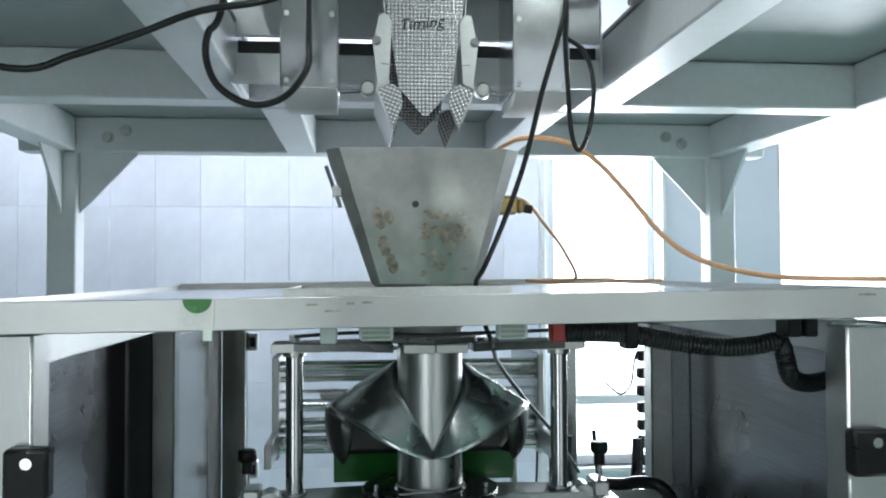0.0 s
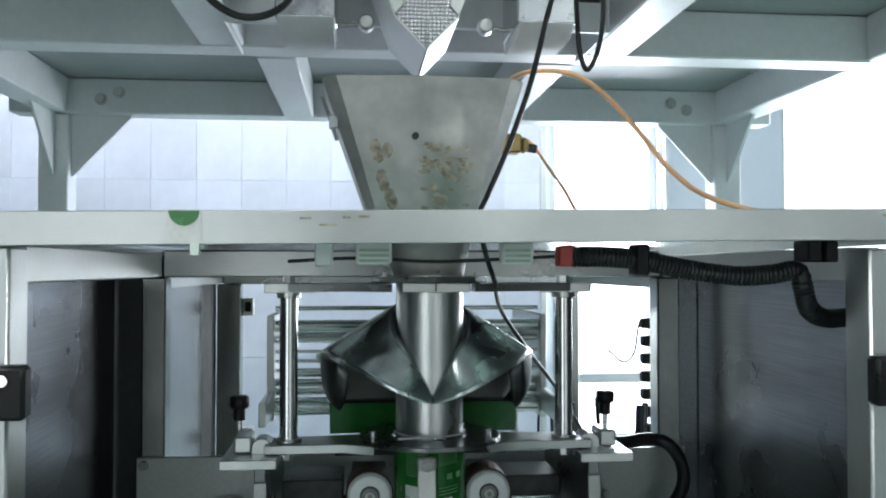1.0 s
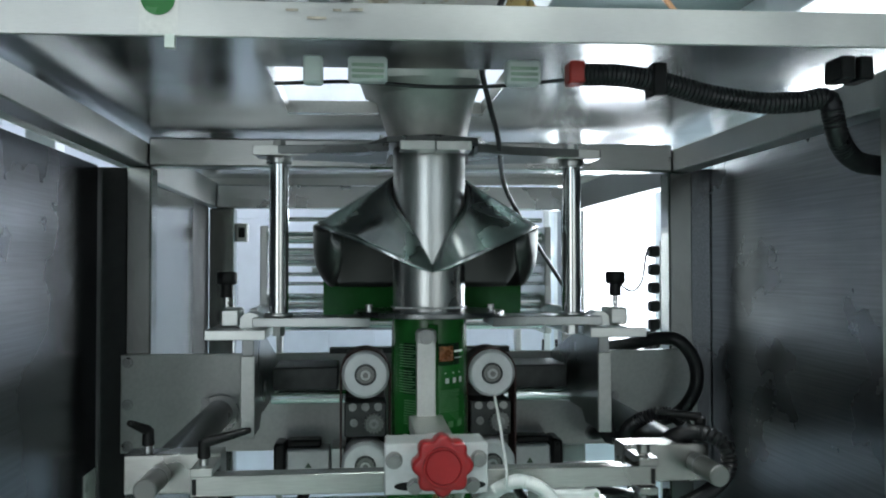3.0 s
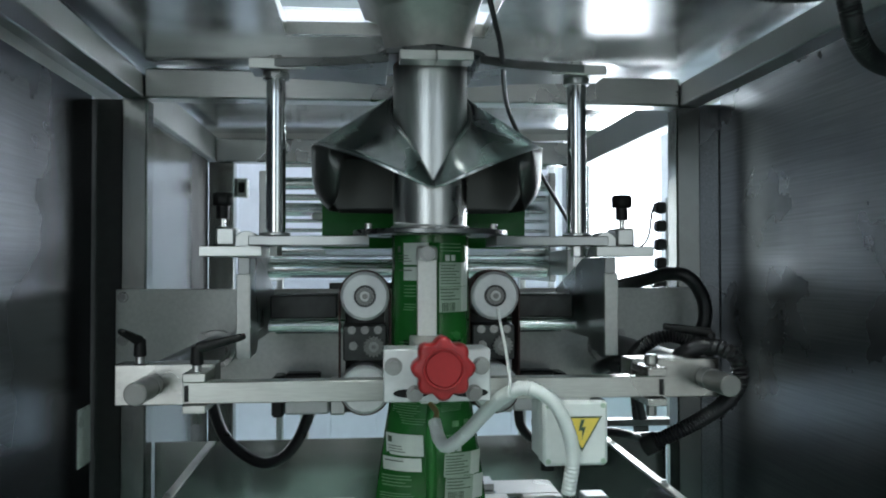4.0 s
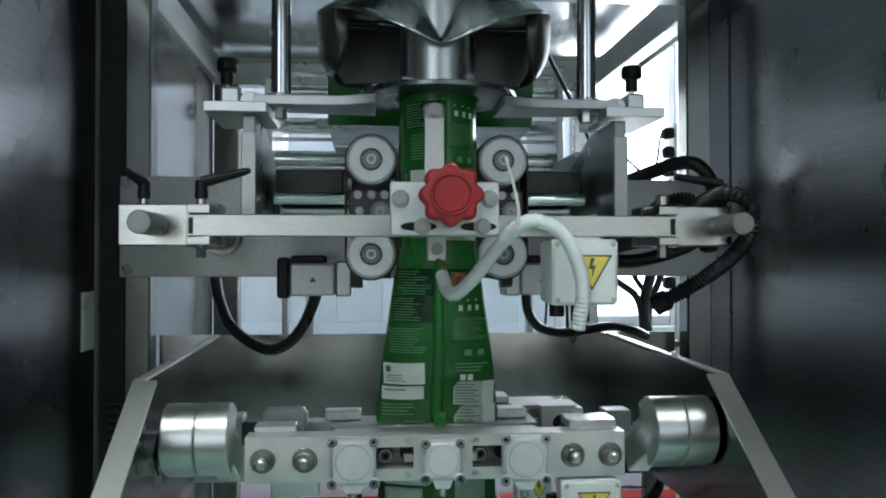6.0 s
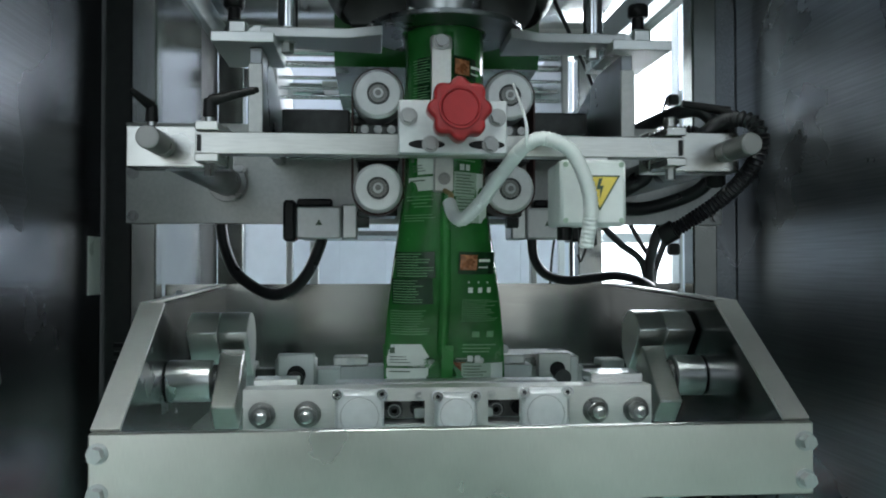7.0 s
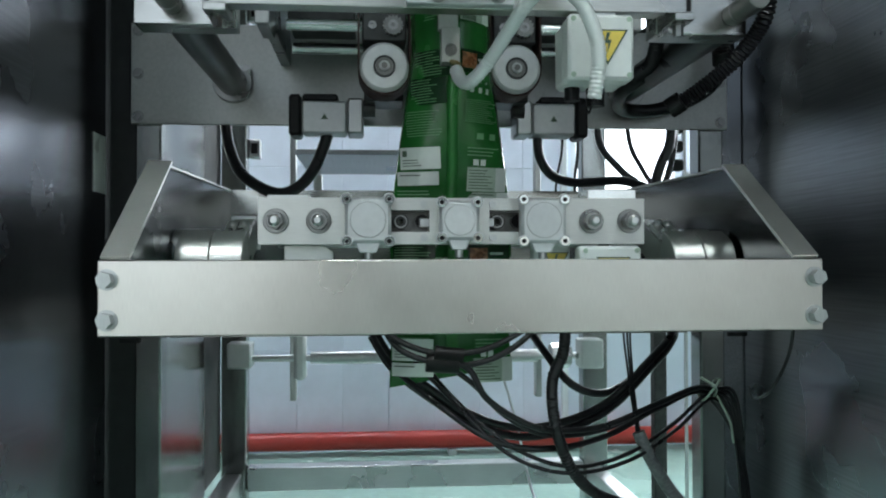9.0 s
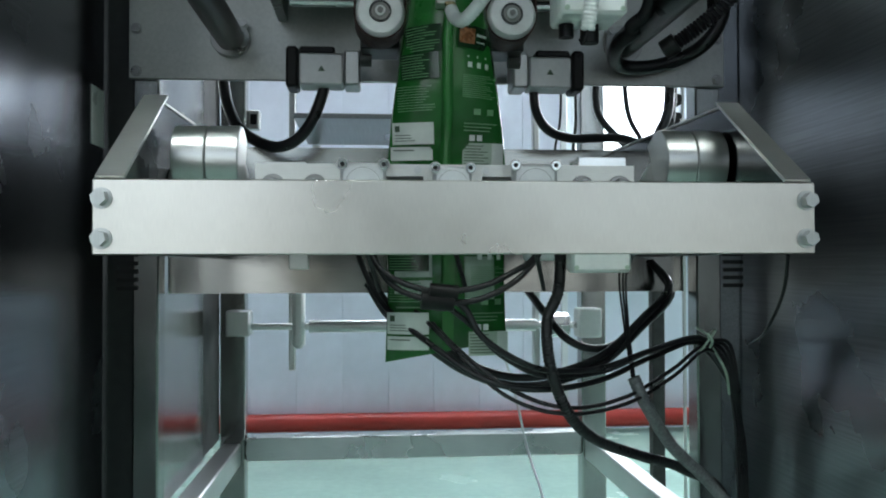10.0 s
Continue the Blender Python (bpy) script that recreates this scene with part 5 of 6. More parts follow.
def build_lower_bag():
    bag = thing("filled_bag", "green printed bag hanging below the sealing jaws", "bag")
    b = B()
    n, last = 56, None
    for k in range(25):
        z = -0.2 + 0.2 * k / 24
        u = k / 24
        a = 0.084 - 0.003 * math.sin(math.pi * u)
        d = 0.003 + 0.026 * math.sin(math.pi * min(1, u * 1.15)) ** 0.8 if u < 0.87 else 0.004
        d = 0.003 if k == 0 else d
        now = []
        for i in range(n):
            f = 2 * math.pi * i / n
            now.append(b.verts.new((0.002 + a * math.sin(f), -d * math.cos(f) * (1 + 0.08 * math.sin(7 * f + 20 * z)), z + (0.014 * math.sin(f) * (1 - k / 5) if k < 5 else 0))))
        if last:
            skin(b, last, now)
        last = now
    part("bag_film", b, "green", bag, "glossy green printed film")
    part("fin_seal", prism(B(), [(-0.004, 0.0), (0.012, 0.0), (0.008, -0.19), (-0.008, -0.19)], "y", -0.032, -0.031), "green2", bag)

    def on_bag(x, z):
        u = (z + 0.2) / 0.2
        a = 0.084 - 0.003 * math.sin(math.pi * u)
        d = 0.003 + 0.026 * math.sin(math.pi * min(1, u * 1.15)) ** 0.8 if u < 0.87 else 0.004
        f = math.asin(max(-1, min(1, (x - 0.002) / a)))
        return -d * math.cos(f) * (1 + 0.08 * math.sin(7 * f + 20 * z)) - 0.0008
    for name, x0, x1, z0, z1, mat in (("address_block", -0.07, -0.02, -0.098, -0.068, "white_print"), ("address_block", -0.07, -0.02, -0.121, -0.102, "white_print"), ("price_block", 0.024, 0.066, -0.128, -0.07, "grey_print"),
                                      ("small_print", -0.068, -0.026, -0.14, -0.138, "ink"), ("small_print", -0.068, -0.03, -0.147, -0.145, "ink"), ("small_print", -0.068, -0.022, -0.056, -0.054, "ink"), ("small_print", 0.026, 0.06, -0.056, -0.054, "ink"), ("small_print", 0.026, 0.064, -0.048, -0.046, "ink")):
        b = B()
        last = None
        for k in range(6):
            z = z0 + (z1 - z0) * k / 5
            now = [b.verts.new((x, on_bag(x, z), z)) for x in [x0 + (x1 - x0) * i / 8 for i in range(9)]]
            if last:
                skin(b, last, now, False)
            last = now
        part(name, b, mat, bag).modifiers.new("thickness", "SOLIDIFY").thickness = 0.0004
    MOVERS["bag"] = bag


# ---------------- hoses and cables ----------------
def cable(name, label, pts, r, mat="rubber", category="cable", ribs=0.0, n=10, group=""):
    if name != "corrugated_hose":
        return solid(name, hose(B(), pts, r, n, ribs), mat, label, category, "", 0.0, group)
    h = thing(name, label, category)
    part("sleeve", hose(B(), pts, r, n, ribs), mat, h)
    for a, c in ((pts[0], pts[1]), (pts[-1], pts[-2])):
        a, c = Vector(a), Vector(c)
        part("end_cuff", cyl(B(), a, a + (c - a).normalized() * 0.02, r + 0.003, 18), "black", h, "smooth end cuff", bev=0.001)
    return h


def build_cables():
    cable("power_hose", "black hose sagging under the motor", [(-0.353, 0.292, 1.014), (-0.351, 0.290, 0.964), (-0.342, 0.280, 0.924), (-0.322, 0.260, 0.885), (-0.288, 0.240, 0.859), (-0.252, 0.220, 0.847), (-0.220, 0.210, 0.859), (-0.196, 0.200, 0.888), (-0.179, 0.190, 0.927), (-0.175, 0.185, 0.945)], 0.0095, category="hose")
    cable("power_hose", "black hose sagging beside the bag", [(0.163, 0.190, 0.945), (0.163, 0.195, 0.937), (0.168, 0.200, 0.905), (0.192, 0.220, 0.879), (0.234, 0.240, 0.869), (0.285, 0.260, 0.873), (0.330, 0.280, 0.876), (0.377, 0.300, 0.867), (0.407, 0.326, 0.855)], 0.008, category="hose")
    cable("corrugated_hose", "black corrugated hose looping round the shaft", [(0.276, -0.100, 0.931), (0.306, -0.120, 0.951), (0.333, -0.150, 0.975), (0.350, -0.185, 1.002), (0.356, -0.210, 1.030), (0.354, -0.210, 1.055), (0.343, -0.200, 1.067), (0.330, -0.180, 1.069), (0.321, -0.150, 1.062), (0.318, -0.110, 1.047), (0.330, -0.050, 1.020), (0.318, 0.020, 1.025)], 0.0105, ribs=0.003, category="hose")
    cable("corrugated_hose", "black corrugated hose behind the clamp block", [(0.378, -0.030, 1.007), (0.368, -0.050, 1.043), (0.350, -0.060, 1.066), (0.326, -0.060, 1.073), (0.302, -0.050, 1.064), (0.292, -0.020, 1.046), (0.297, 0.030, 1.021), (0.290, 0.080, 1.015), (0.320, 0.120, 1.030)], 0.0105, ribs=0.003, category="hose")
    cable("bent_hose", "black hose bent over the mounting plate", [(0.360, 0.330, 1.128), (0.394, 0.250, 1.143), (0.426, 0.220, 1.154), (0.455, 0.200, 1.149), (0.481, 0.200, 1.113), (0.482, 0.200, 1.069), (0.458, 0.210, 1.027), (0.420, 0.235, 1.005), (0.36, 0.235, 0.99), (0.31, 0.222, 0.993), (0.29, 0.15, 1.005), (0.318, 0.11, 1.025)], 0.012, category="hose")
    h = thing("deck_hose", "black corrugated hose clipped under the deck", "hose", (0, -0.02, -0.013))
    part("hose_body", hose(B(), [(0.136, -0.33, 1.494), (0.178, -0.33, 1.494), (0.224, -0.32, 1.49), (0.285, -0.31, 1.479), (0.344, -0.31, 1.472), (0.388, -0.31, 1.474), (0.418, -0.31, 1.478), (0.426, -0.31, 1.458), (0.439, -0.3, 1.432), (0.49, -0.25, 1.417), (0.56, -0.2, 1.417)], 0.0125, 12, 0.0012), "rubber", h)
    part("red_plug", box(B(), 0.12, 0.137, -0.342, -0.318, 1.483, 1.507), "pipe_red", h, "dull red plug", bev=0.002)
    part("hose_clip", box(B(), 0.212, 0.228, -0.335, -0.305, 1.473, 1.509), "black", h, bev=0.002)
    part("hose_clip", box(B(), 0.403, 0.42, -0.365, -0.33, 1.488, 1.513), "black", h, bev=0.002)
    part("hose_clip", box(B(), 0.424, 0.44, -0.365, -0.33, 1.488, 1.513), "black", h, bev=0.002)
    for x0, x1 in ((-0.109, -0.068), (0.058, 0.095)):
        g = thing("cable_clamp", "pale plastic cable clamp under the deck", "clamp", (0, -0.02, -0.0135), "cable clamps")
        part("clamp_body", box(B(), x0, x1, -0.32, -0.3, 1.486, 1.512), "white_plastic", g, bev=0.003)
        for i in range(3):
            part("clamp_rib", box(B(), x0 + 0.004, x1 - 0.004, -0.3225, -0.3202, 1.4885 + 0.006 * i, 1.4915 + 0.006 * i), "grey_print", g)
    g = thing("cable_clamp", "pale plastic cable clip under the deck", "clamp", (0, -0.02, -0.0135))
    part("clamp_body", box(B(), -0.155, -0.135, -0.32, -0.3, 1.483, 1.512), "white_plastic", g, bev=0.002)
    cable("signal_cable", "thin black cable strung under the deck", [(-0.188, -0.3, 1.476), (-0.107, -0.298, 1.480), (-0.025, -0.3, 1.476), (0.045, -0.298, 1.478), (0.126, -0.32, 1.482)], 0.0022)
    cable("sensor_cable", "black cable running down past the hopper", [(0.16, -0.3, 1.990), (0.155, -0.3, 1.898), (0.145, -0.3, 1.855), (0.126, -0.29, 1.787), (0.106, -0.27, 1.697), (0.079, -0.26, 1.618), (0.057, -0.235, 1.560), (0.055, -0.17, 1.535), (0.07, -0.15, 1.481), (0.088, -0.1, 1.450), (0.125, 0.06, 1.400), (0.186, 0.15, 1.327), (0.262, 0.25, 1.244), (0.331, 0.33, 1.150)], 0.0036)
    cable("weigher_cable", "black cable slung from the weigher", [(-0.7, -0.3, 1.845), (-0.526, -0.3, 1.801), (-0.451, -0.3, 1.819), (-0.374, -0.3, 1.847), (-0.303, -0.3, 1.876), (-0.2, -0.26, 1.915), (-0.1, -0.15, 2.045)], 0.0045)
    cable("weigher_cable", "black cable looped below the actuator box", [(-0.27, -0.2, 2.035), (-0.281, -0.28, 1.882), (-0.293, -0.3, 1.849), (-0.295, -0.3, 1.816), (-0.28, -0.3, 1.783), (-0.243, -0.3, 1.762), (-0.203, -0.3, 1.770), (-0.175, -0.28, 1.810), (-0.173, -0.26, 1.857), (-0.177, -0.2, 1.935), (-0.18, -0.11, 2.045)], 0.0045)
    cable("weigher_cable", "thin black cable hanging in a loop", [(0.17, -0.2, 2.035), (0.158, -0.29, 1.905), (0.154, -0.3, 1.851), (0.157, -0.3, 1.788), (0.161, -0.3, 1.732), (0.171, -0.3, 1.709), (0.185, -0.3, 1.739), (0.196, -0.28, 1.800), (0.189, -0.26, 1.847), (0.165, -0.25, 1.870)], 0.0032)
    cable("air_line", "orange air line lying over the deck", [(0.120, 0.020, 1.757), (0.145, -0.050, 1.764), (0.199, -0.100, 1.752), (0.250, -0.100, 1.723), (0.302, -0.100, 1.669), (0.354, -0.100, 1.609), (0.415, -0.100, 1.571), (0.530, -0.100, 1.546), (0.702, -0.100, 1.541), (0.750, -0.100, 1.540)], 0.004, "orange", "air line")
    cable("air_line", "orange air line from the valve to the deck", [(0.115, 0.03, 1.68), (0.164, 0.03, 1.672), (0.214, 0.1, 1.638), (0.262, 0.15, 1.589), (0.291, 0.2, 1.538), (0.22, 0.3, 1.537), (0.3, 0.4, 1.537), (0.363, 0.3, 1.537), (0.464, 0.2, 1.537)], 0.003, "orange", "air line")
    v = thing("solenoid_valve", "small brass and yellow solenoid valve on the hopper", "valve", (0.004, 0.01, 0.01))
    part("valve_body", box(B(), 0.108, 0.142, -0.02, 0.012, 1.638, 1.668), "brass", v, bev=0.003)
    part("valve_coil", box(B(), 0.1425, 0.154, -0.016, 0.008, 1.64, 1.662), "brass", v, bev=0.004)
    part("fitting", cyl(B(), (0.155, -0.004, 1.648), (0.168, -0.004, 1.646), 0.007, 14), "dark", v)
    cable("floor_line", "thin blue air line lying on the green floor", [(-0.6, 1.22, 0.005), (-0.42, 1.2, 0.005), (-0.28, 1.17, 0.005), (-0.15, 1.1, 0.005), (0.0, 0.95, 0.005)], 0.004, "blue", "air line")
    # bundle under the jaws
    lab = "black air and power cables bundled below the jaws"
    runs = [([(-0.104, -0.1, 0.713), (-0.1, -0.11, 0.668), (-0.077, -0.12, 0.641), (-0.028, -0.13, 0.624), (0.027, -0.13, 0.627), (0.071, -0.12, 0.644), (0.108, -0.1, 0.668), (0.12, -0.08, 0.713)], 0.0045),
            ([(-0.11, -0.08, 0.713), (-0.097, -0.1, 0.665), (-0.07, -0.12, 0.627), (-0.014, -0.13, 0.610), (0.034, -0.13, 0.614), (0.079, -0.12, 0.636), (0.111, -0.1, 0.668), (0.13, -0.07, 0.713)], 0.0045),
            ([(-0.02, -0.13, 0.620), (0.013, -0.13, 0.603), (0.034, -0.13, 0.568), (0.079, -0.12, 0.537), (0.126, -0.1, 0.521), (0.206, -0.05, 0.517), (0.294, 0.0, 0.536), (0.4, 0.1, 0.543), (0.46, 0.16, 0.503)], 0.0048),
            ([(-0.02, -0.125, 0.613), (0.02, -0.12, 0.583), (0.06, -0.11, 0.543), (0.12, -0.09, 0.513), (0.21, -0.04, 0.511), (0.3, 0.02, 0.533), (0.41, 0.12, 0.538), (0.47, 0.15, 0.483)], 0.004),
            ([(-0.13, 0.05, 0.693), (-0.089, 0.0, 0.607), (-0.023, -0.05, 0.551), (0.049, -0.08, 0.506), (0.123, -0.08, 0.494), (0.212, -0.03, 0.499), (0.311, 0.05, 0.521), (0.412, 0.12, 0.532), (0.48, 0.15, 0.453)], 0.0048),
            ([(-0.05, 0.02, 0.613), (0.007, -0.05, 0.550), (0.078, -0.08, 0.495), (0.153, -0.08, 0.470), (0.247, -0.02, 0.473), (0.337, 0.05, 0.500), (0.417, 0.12, 0.528), (0.46, 0.14, 0.483)], 0.0034),
            ([(-0.06, 0.0, 0.613), (0.0, -0.06, 0.553), (0.07, -0.085, 0.488), (0.15, -0.085, 0.463), (0.25, -0.025, 0.466), (0.34, 0.045, 0.493), (0.42, 0.115, 0.523), (0.465, 0.14, 0.473)], 0.0032)]
    for pts, r in runs:
        cable("jaw_cable", lab, pts, 0.85 * r, group="jaw cables")
    for i in range(6):
        o = 0.005 * i
        cable("riser_cable", "black cables tied to the frame post", [(0.40 + o, 0.12, 0.537), (0.44 + o, 0.14, 0.503 + o), (0.463 + 0.6 * o, 0.14, 0.463), (0.476 + 0.8 * o, 0.15 + o, 0.413), (0.48 + o, 0.15 + o, 0.343), (0.482 + o, 0.15 + o, 0.213), (0.482 + o, 0.16 + o, 0.004)], 0.003, group="riser cables")
    cable("tie_knot", "grey twine knotted round the cable bundle", [(0.395, 0.1, 0.558), (0.415, 0.09, 0.543), (0.425, 0.13, 0.523), (0.41, 0.15, 0.533), (0.4, 0.1, 0.523), (0.425, 0.1, 0.553), (0.43, 0.14, 0.538), (0.44, 0.1, 0.493), (0.455, 0.12, 0.453)], 0.002, "grey_print", "twine")
    cable("flexible_conduit", "grey flexible conduit running to the floor", [(0.14, -0.1, 0.693), (0.137, -0.1, 0.624), (0.122, -0.1, 0.584), (0.126, -0.1, 0.526), (0.153, -0.08, 0.464), (0.204, -0.03, 0.417), (0.294, 0.05, 0.375), (0.374, 0.1, 0.342), (0.463, 0.15, 0.271), (0.5, 0.2, 0.012)], 0.008, "rubber", "conduit", 0.001)
    cable("flexible_conduit", "grey braided conduit running to the floor", [(0.265, 0.0, 0.497), (0.282, 0.0, 0.460), (0.337, 0.05, 0.390), (0.419, 0.1, 0.315), (0.464, 0.12, 0.243), (0.48, 0.15, 0.012)], 0.0095, "conduit", "conduit", 0.001)
    for o in (0, 0.006, 0.011):
        cable("thin_lead", "thin black lead hanging from the junction box", [(0.258 + o, -0.08, 0.693), (0.262 + o, 0.05, 0.651), (0.266 + o * 0.6, 0.05, 0.576), (0.263 + 0.3 * o, 0.0, 0.497)], 0.0017, group="thin leads")
    cable("loop_hose", "black hose looping behind the bag", [(0.17, 0.4, 0.633), (0.192, 0.3, 0.582), (0.231, 0.25, 0.528), (0.29, 0.25, 0.513), (0.366, 0.3, 0.541), (0.438, 0.33, 0.599), (0.46, 0.43, 0.643)], 0.007, category="hose", group="loop hoses")
    for o in (0, 0.013):
        cable("loop_hose", "thick black hose sagging behind the jaws", [(-0.107, 0.050, 0.631 + o), (-0.075, 0.050, 0.582 + o), (-0.018, 0.060, 0.536 + o), (0.042, 0.080, 0.496 + o), (0.113, 0.100, 0.473 + o), (0.186, 0.120, 0.477 + o), (0.265, 0.150, 0.502 + o), (0.341, 0.200, 0.552 + o), (0.414, 0.270, 0.605 + o), (0.4, 0.325, 0.66)], 0.0062, category="hose", group="loop hoses")
    cable("thin_lead", "thin black lead along the side sheet", [(0.392, -0.2, 0.693), (0.409, -0.15, 0.622), (0.408, -0.1, 0.567), (0.43, 0.0, 0.542), (0.5, 0.16, 0.533)], 0.0022)
    cable("thin_lead", "thin white lead hanging to the floor", [(0.197, 0.87, 0.5), (0.233, 0.82, 0.357), (0.26, 0.8, 0.223), (0.274, 0.7, 0.143), (0.278, 0.6, 0.05), (0.3, 0.5, 0.006)], 0.003, "paint")
    b = B()
    cyl(b, (-0.04, -0.13, 0.613), (0.0, -0.13, 0.610), 0.012, 14)
    cyl(b, (-0.03, -0.135, 0.625), (0.005, -0.135, 0.621), 0.009, 14)
    solid("cable_joint", b, "black", "taped black joint in the cable bundle", "joint")


# ---------------- film path behind the machine ----------------
def build_back():
    r = thing("film_unwinder", "rack of polished film rollers behind the machine", "roller rack")
    for x0, x1 in ((-0.305, -0.29), (0.30, 0.315)):
        part("rack_cheek", box(B(), x0, x1, 0.575, 0.92, 1.135, 1.365), "frame", r, bev=0.002)
        part("rack_cheek", box(B(), x0, x1, 0.42, 0.5745, 1.15, 1.2), "frame", r, bev=0.002)
        part("rack_foot", box(B(), x0, x1, 0.9205, 0.949, 0.4, 1.2), "frame", r, bev=0.002)
    for y, z, rad in ((0.6, 1.38, 0.005), (0.6, 1.341, 0.013), (0.6, 1.312, 0.007), (0.6, 1.284, 0.004), (0.6, 1.263, 0.004), (0.6, 1.243, 0.004), (0.62, 1.203, 0.019), (0.6, 1.163, 0.02), (0.8, 1.3, 0.016), (0.9, 1.2, 0.012)):
        part("roller", cyl(B(), (-0.2895, y, z), (0.2995, y, z), rad, 24), "chrome", r, "polished film roller")
    part("film_web", prism(B(), [(0.302, 1.187), (0.302, 1.188), (0.48, 1.197), (0.48, 1.196)], "x", -0.153, 0.157), "green", r, "flat green film web")
    for x in (-0.2, 0.17):
        part("roller_block", box(B(), x, x + 0.05, 0.6, 0.68, 1.265, 1.279), "white_plastic", r, bev=0.002)
    # lower reel shaft
    u = thing("reel_shaft", "steel film reel shaft with clamping cones", "reel shaft", (-0.01, -0.04, 0.051))
    part("shaft", cyl(B(), (-0.406, 0.89, 0.461), (0.46, 0.89, 0.459), 0.008, 20), "steel", u)
    part("core", cyl(B(), (-0.24, 0.89, 0.461), (0.3, 0.89, 0.46), 0.015, 24), "frame", u)
    part("clamp_plate", box(B(), -0.278, -0.25, 0.87, 0.91, 0.41, 0.545), "white_plastic", u, bev=0.008)
    part("end_block", box(B(), -0.43, -0.375, 0.86, 0.92, 0.44, 0.5), "frame", u, bev=0.004)
    part("end_block", box(B(), 0.4, 0.455, 0.86, 0.92, 0.43, 0.5), "white_plastic", u, bev=0.004)
    part("clamp_nut", cyl(B(), (0.33, 0.89, 0.46), (0.38, 0.89, 0.46), 0.03, 8), "steel", u, bev=0.003)
    t = thing("table_ledge", "grey sheet ledge behind the jaws", "ledge", (0, -0.035, 0.025))
    part("ledge_sheet", box(B(), -0.26, 0.1, 0.6, 0.98, 0.93, 0.94), "panel", t)
    for x in (-0.25, 0.07):
        part("ledge_arm", box(B(), x, x + 0.02, 0.985, 1.03, 0.6, 0.929), "frame", t)
    for z in (1.367, 1.023):
        s = thing("sensor_box", "small grey sensor box on the rear post", "sensor", (-0.3995, 1.0, z), "sensor boxes")
        part("sensor_body", box(B(), -0.0143, 0.0145, -0.016, 0.016, -0.024, 0.024), "frame", s, bev=0.003)
        part("sensor_eye", box(B(), -0.008, 0.008, -0.0175, -0.0162, -0.013, 0.013), "black", s, "dark sensor eye")
    # cable chain hanging by the window
    c = thing("cable_chain", "black cable drag chain hanging near the window", "cable chain")
    for i in range(9):
        part("chain_link", box(B(), 0.662, 0.69, 0.935, 0.965, 0.92 + 0.048 * i, 0.95 + 0.048 * i), "black", c, bev=0.005)
    part("chain_rail", box(B(), 0.691, 0.697, 0.94, 0.95, 0.0, 1.345), "frame", c)
    part("chain_wire", hose(B(), [(0.662, 0.95, 1.33), (0.652, 0.945, 1.3), (0.64, 0.94, 1.24), (0.61, 0.94, 1.215), (0.565, 0.94, 1.25)], 0.003, 8), "rubber", c)
    # hoses that hang between the frame and the window
    st = thing("hose_stand", "black hoses hung on a thin steel stand by the window", "stand")
    for pts, r in (([(0.43, 0.8, 1.13), (0.432, 0.8, 1.02), (0.483, 0.79, 0.95), (0.545, 0.8, 0.9), (0.56, 0.8, 0.8)], 0.0085),
                   ([(0.5, 0.82, 1.14), (0.512, 0.82, 1.02), (0.54, 0.81, 0.955), (0.572, 0.81, 0.895), (0.575, 0.81, 0.8)], 0.006),
                   ([(0.352, 0.83, 1.1), (0.348, 0.83, 1.0), (0.335, 0.83, 0.93), (0.325, 0.83, 0.8)], 0.003),
                   ([(0.385, 0.83, 1.1), (0.387, 0.83, 1.0), (0.38, 0.83, 0.93), (0.383, 0.83, 0.8)], 0.004),
                   ([(0.61, 0.8, 1.12), (0.6, 0.79, 1.02), (0.575, 0.79, 0.96), (0.56, 0.8, 0.88), (0.575, 0.8, 0.8)], 0.0125),
                   ([(0.635, 0.84, 1.12), (0.625, 0.83, 1.02), (0.61, 0.83, 0.95), (0.585, 0.83, 0.88), (0.58, 0.83, 0.8)], 0.008)):
        part("hung_hose", hose(B(), pts, r, 10), "rubber", st, "black hung hose")
    part("stand_rail", box(B(), 0.31, 0.65, 0.79, 0.83, 0.785, 0.8), "dark", st, bev=0.002)
    part("stand_leg", box(B(), 0.56, 0.59, 0.795, 0.825, 0.0, 0.7845), "dark", st, bev=0.002)


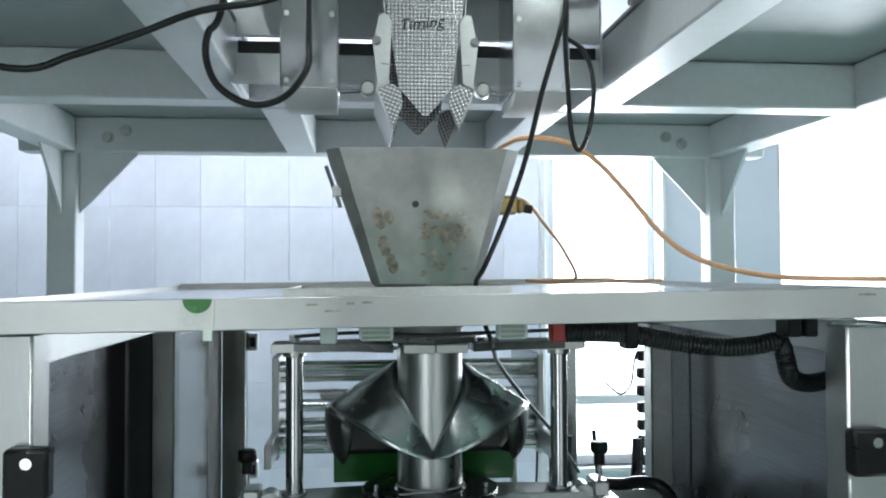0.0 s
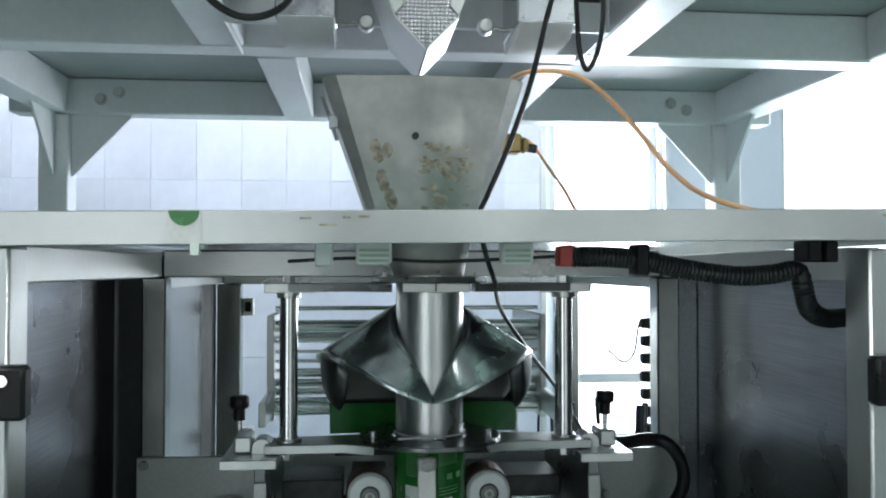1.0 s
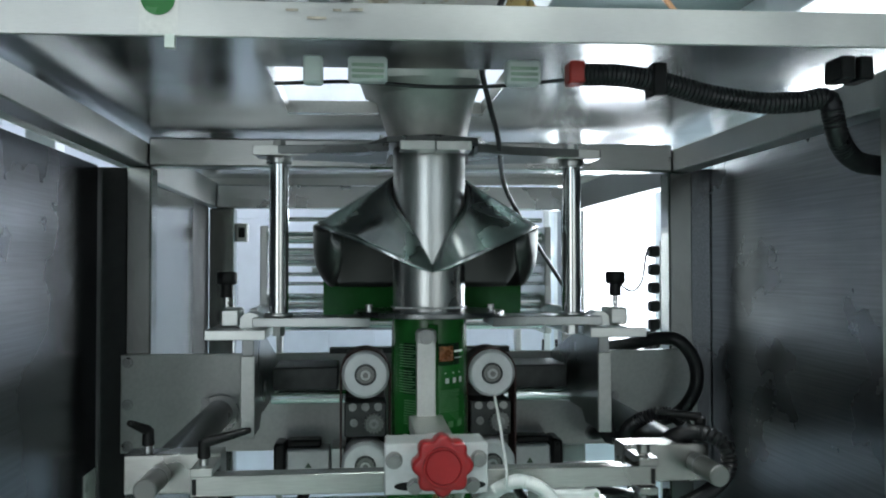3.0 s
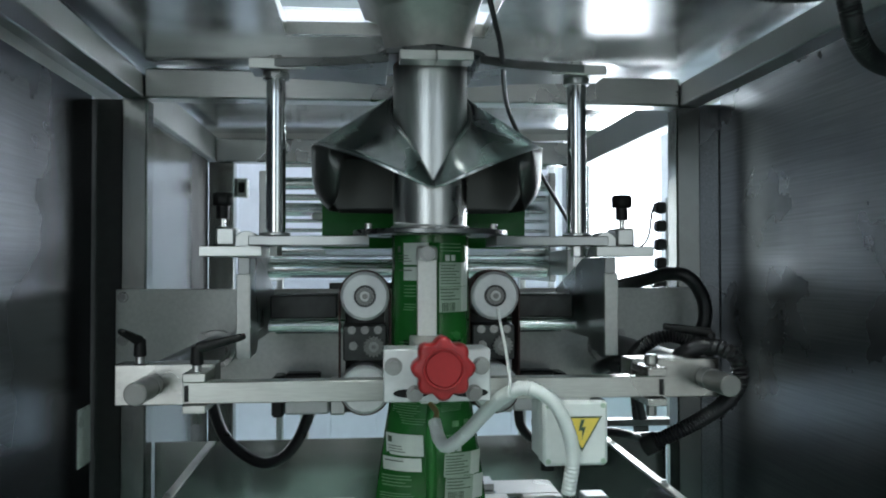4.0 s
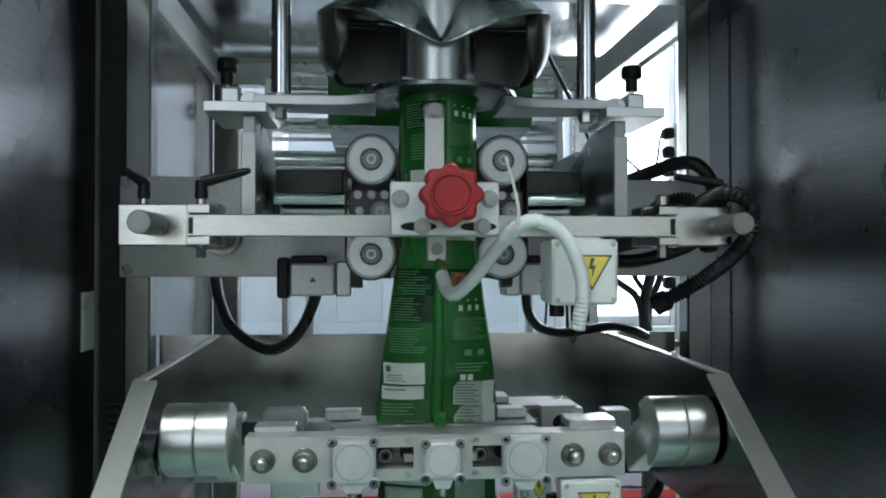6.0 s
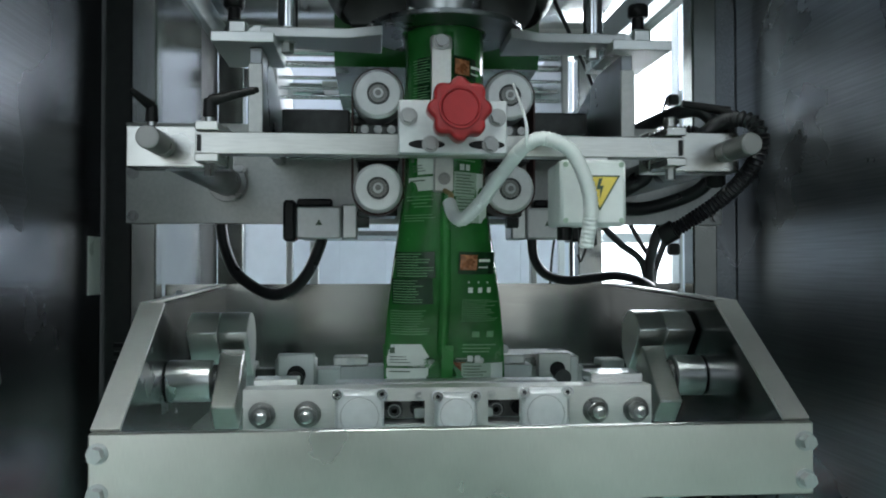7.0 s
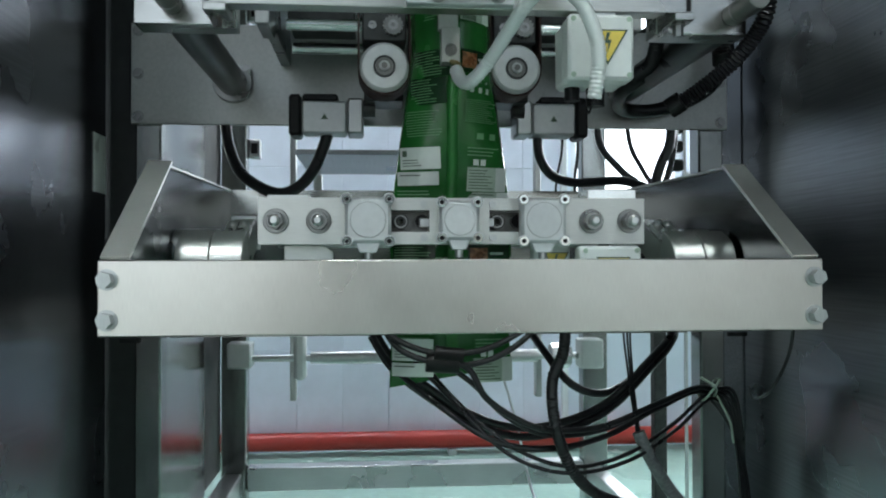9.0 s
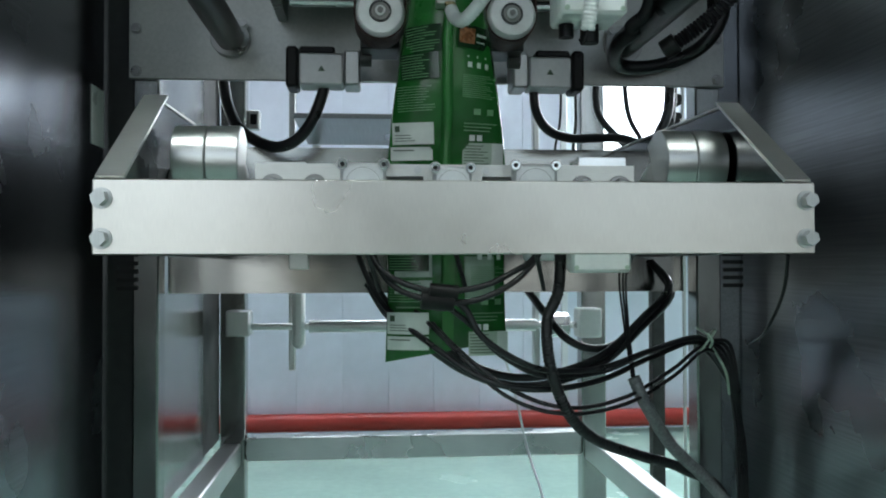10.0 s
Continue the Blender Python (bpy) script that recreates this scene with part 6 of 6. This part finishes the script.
def build_stickers():
    s = thing("deck_sticker", "round green sticker under clear tape", "sticker", (0.003, -0.0352, -0.0145))
    b = B()
    prism(b, [(-0.285 + 0.0155 * math.cos(math.pi + math.pi * i / 16), 1.541 + 0.0155 * math.sin(math.pi + math.pi * i / 16)) for i in range(17)], "y", -0.3864, -0.3858)
    part("green_half", b, "green", s)
    part("tape", box(B(), -0.302, -0.267, -0.3857, -0.3853, 1.508, 1.542), "plate", s, "yellowed clear tape")
    b = B()
    box(b, -0.279, -0.27, -0.386, -0.378, 1.496, 1.508)
    part("tape_tail", b, "white_print", s)
    rnd = random.Random(3)
    g = thing("hopper_residue", "brown torn glue residue on the hopper", "residue", (0, 0.01, -0.008))
    for i in range(64):
        x, z = rnd.uniform(-0.016, 0.05), rnd.choice((rnd.uniform(1.612, 1.652), rnd.uniform(1.56, 1.652)))
        w = rnd.uniform(0.002, 0.012)
        poly = [(x + w * rnd.uniform(0.3, 1) * math.cos(a), z + 0.55 * w * rnd.uniform(0.3, 1) * math.sin(a)) for a in [2 * math.pi * k / 11 for k in range(11)]]
        b = B()
        vs = [b.verts.new((px, hopper_front(px, pz) - 0.0007 - 0.00006 * i, pz)) for px, pz in poly]
        b.faces.new(vs)
        part("residue_patch", b, "rust", g)
    for x, z in ((-0.078, 1.636), (-0.066, 1.643), (-0.083, 1.648), (-0.074, 1.607), (-0.07, 1.596), (-0.062, 1.58), (-0.058, 1.571)):
        b = B()
        vs = [b.verts.new((x + 0.008 * math.cos(a), hopper_front(x + 0.008 * math.cos(a), z + 0.011 * math.sin(a)) - 0.0007, z + 0.011 * math.sin(a))) for a in [2 * math.pi * k / 9 for k in range(9)]]
        b.faces.new(vs)
        part("residue_patch", b, "rust", g)
    m = thing("skirt_marks", "dark scuff marks on the deck skirt", "mark", (0, -0.0352, -0.0135))
    for x, z, w in ((-0.16, 1.533, 0.006), (-0.137, 1.526, 0.009), (-0.118, 1.534, 0.004), (-0.1, 1.535, 0.006), (0.48, 1.54, 0.01)):
        part("scuff", box(B(), x - w, x + w, -0.3862, -0.3856, z - 0.0012, z + 0.0012), "rust", m)


build_room()
build_platform()
build_weigher()
build_hopper()
build_frame()
build_forming()
build_side_brackets()
build_belts()
build_seal_carrier()
build_conduits()
build_plate()
build_jaw_cradle()
build_cranks()
build_jaws()
build_prints(build_film())
build_lower_bag()
build_back()
build_cables()
build_stickers()


def build_scuffs():
    """Pale scratches on the right side sheet and unreadable pen strokes on the bucket."""
    rnd = random.Random(8)
    sc = thing("sheet_scratches", "pale scratches on the stainless side sheet", "scratch")
    b = B()
    for i in range(70):
        y, z = rnd.gauss(-0.13, 0.035), rnd.gauss(0.72, 0.03)
        a, l = rnd.uniform(0, 3.14), rnd.uniform(0.004, 0.018)
        dy, dz = math.cos(a) * l, math.sin(a) * l
        ny, nz = -math.sin(a) * 0.0004, math.cos(a) * 0.0004
        b.faces.new([b.verts.new((0.5572, y + p, z + q)) for p, q in ((0, 0), (dy, dz), (dy + ny, dz + nz), (ny, nz))])
    tagged(part("scratch", b, "frame", sc), kind="stuff")
    pen = thing("pen_marks", "unreadable dark pen strokes on the bucket", "pen mark")
    x = -0.042
    for i in range(9):
        h = rnd.uniform(0.002, 0.006)
        part("stroke", box(B(), x, x + rnd.uniform(0.002, 0.006), -0.0757, -0.0753, 1.972 - h / 2, 1.972 - h / 2 + 0.0012 + (h if i % 2 else 0)), "black", pen)
        x += 0.0085


build_scuffs()

# seconds, depth and height of the front jaw in one turn of four seconds
JAW = [(0, -0.21, 0.782), (0.5, -0.1715, 0.789), (1, -0.153, 0.779), (1.5, -0.142, 0.765), (2, -0.135, 0.7455), (2.5, -0.165, 0.725), (3, -0.207, 0.724), (3.5, -0.227, 0.748)]
TURN4 = [(0, 228), (0.5, 278), (1, 338), (1.5, 366), (2, 388), (2.5, 440), (3, 498), (3.5, 525)]


def motions():
    front, rear, cl, cr, bags = [], [], [], [], []
    for k in range(21):
        t = 0.5 * k
        i, n = k % 8, k // 8
        _, y, z = JAW[i]
        front.append((t, pose(-0.007, y, z + 0.005)))
        rear.append((t, pose(-0.007, 0.002 - (y + 0.135) * 0.9, z + 0.005)))
        a = TURN4[i][1] + 360 * n - 180
        cl.append((t, pose(0, -0.085, 0.751, -(a + 180), 0, 0)))
    walk(MOVERS["front"], front)
    walk(MOVERS["rear"], rear)
    walk(MOVERS["crank-1"], cl)
    walk(MOVERS["crank1"], cl)
    bag = []
    for t, s in FEED:
        bag.append((t, pose(0, 0.0, 0.537 + 0.2 + min(0.05, (0.612 - s)), 0, 0, 1.5 * math.sin(t * 2.1))))
    walk(MOVERS["bag"], bag)
    for ob, side, z in PRINTS:
        walk(ob, [(t, print_pose(side, z - s, z - 0.612 < 0.535 and z - s < 0.77)) for t, s in FEED])
    for ob, s in FLAPS:
        base = ob.location.copy()
        rows = []
        for t, a in ((0, 1.0), (0.3, 1.0), (0.5, 0.88), (0.6, 0.4), (0.7, 0.1), (0.8, 0.0), (10, 0.0)):
            rows.append((t, pose(base.x, base.y, base.z, 0, -s * 22 * a, 0)))
        walk(ob, rows)


motions()
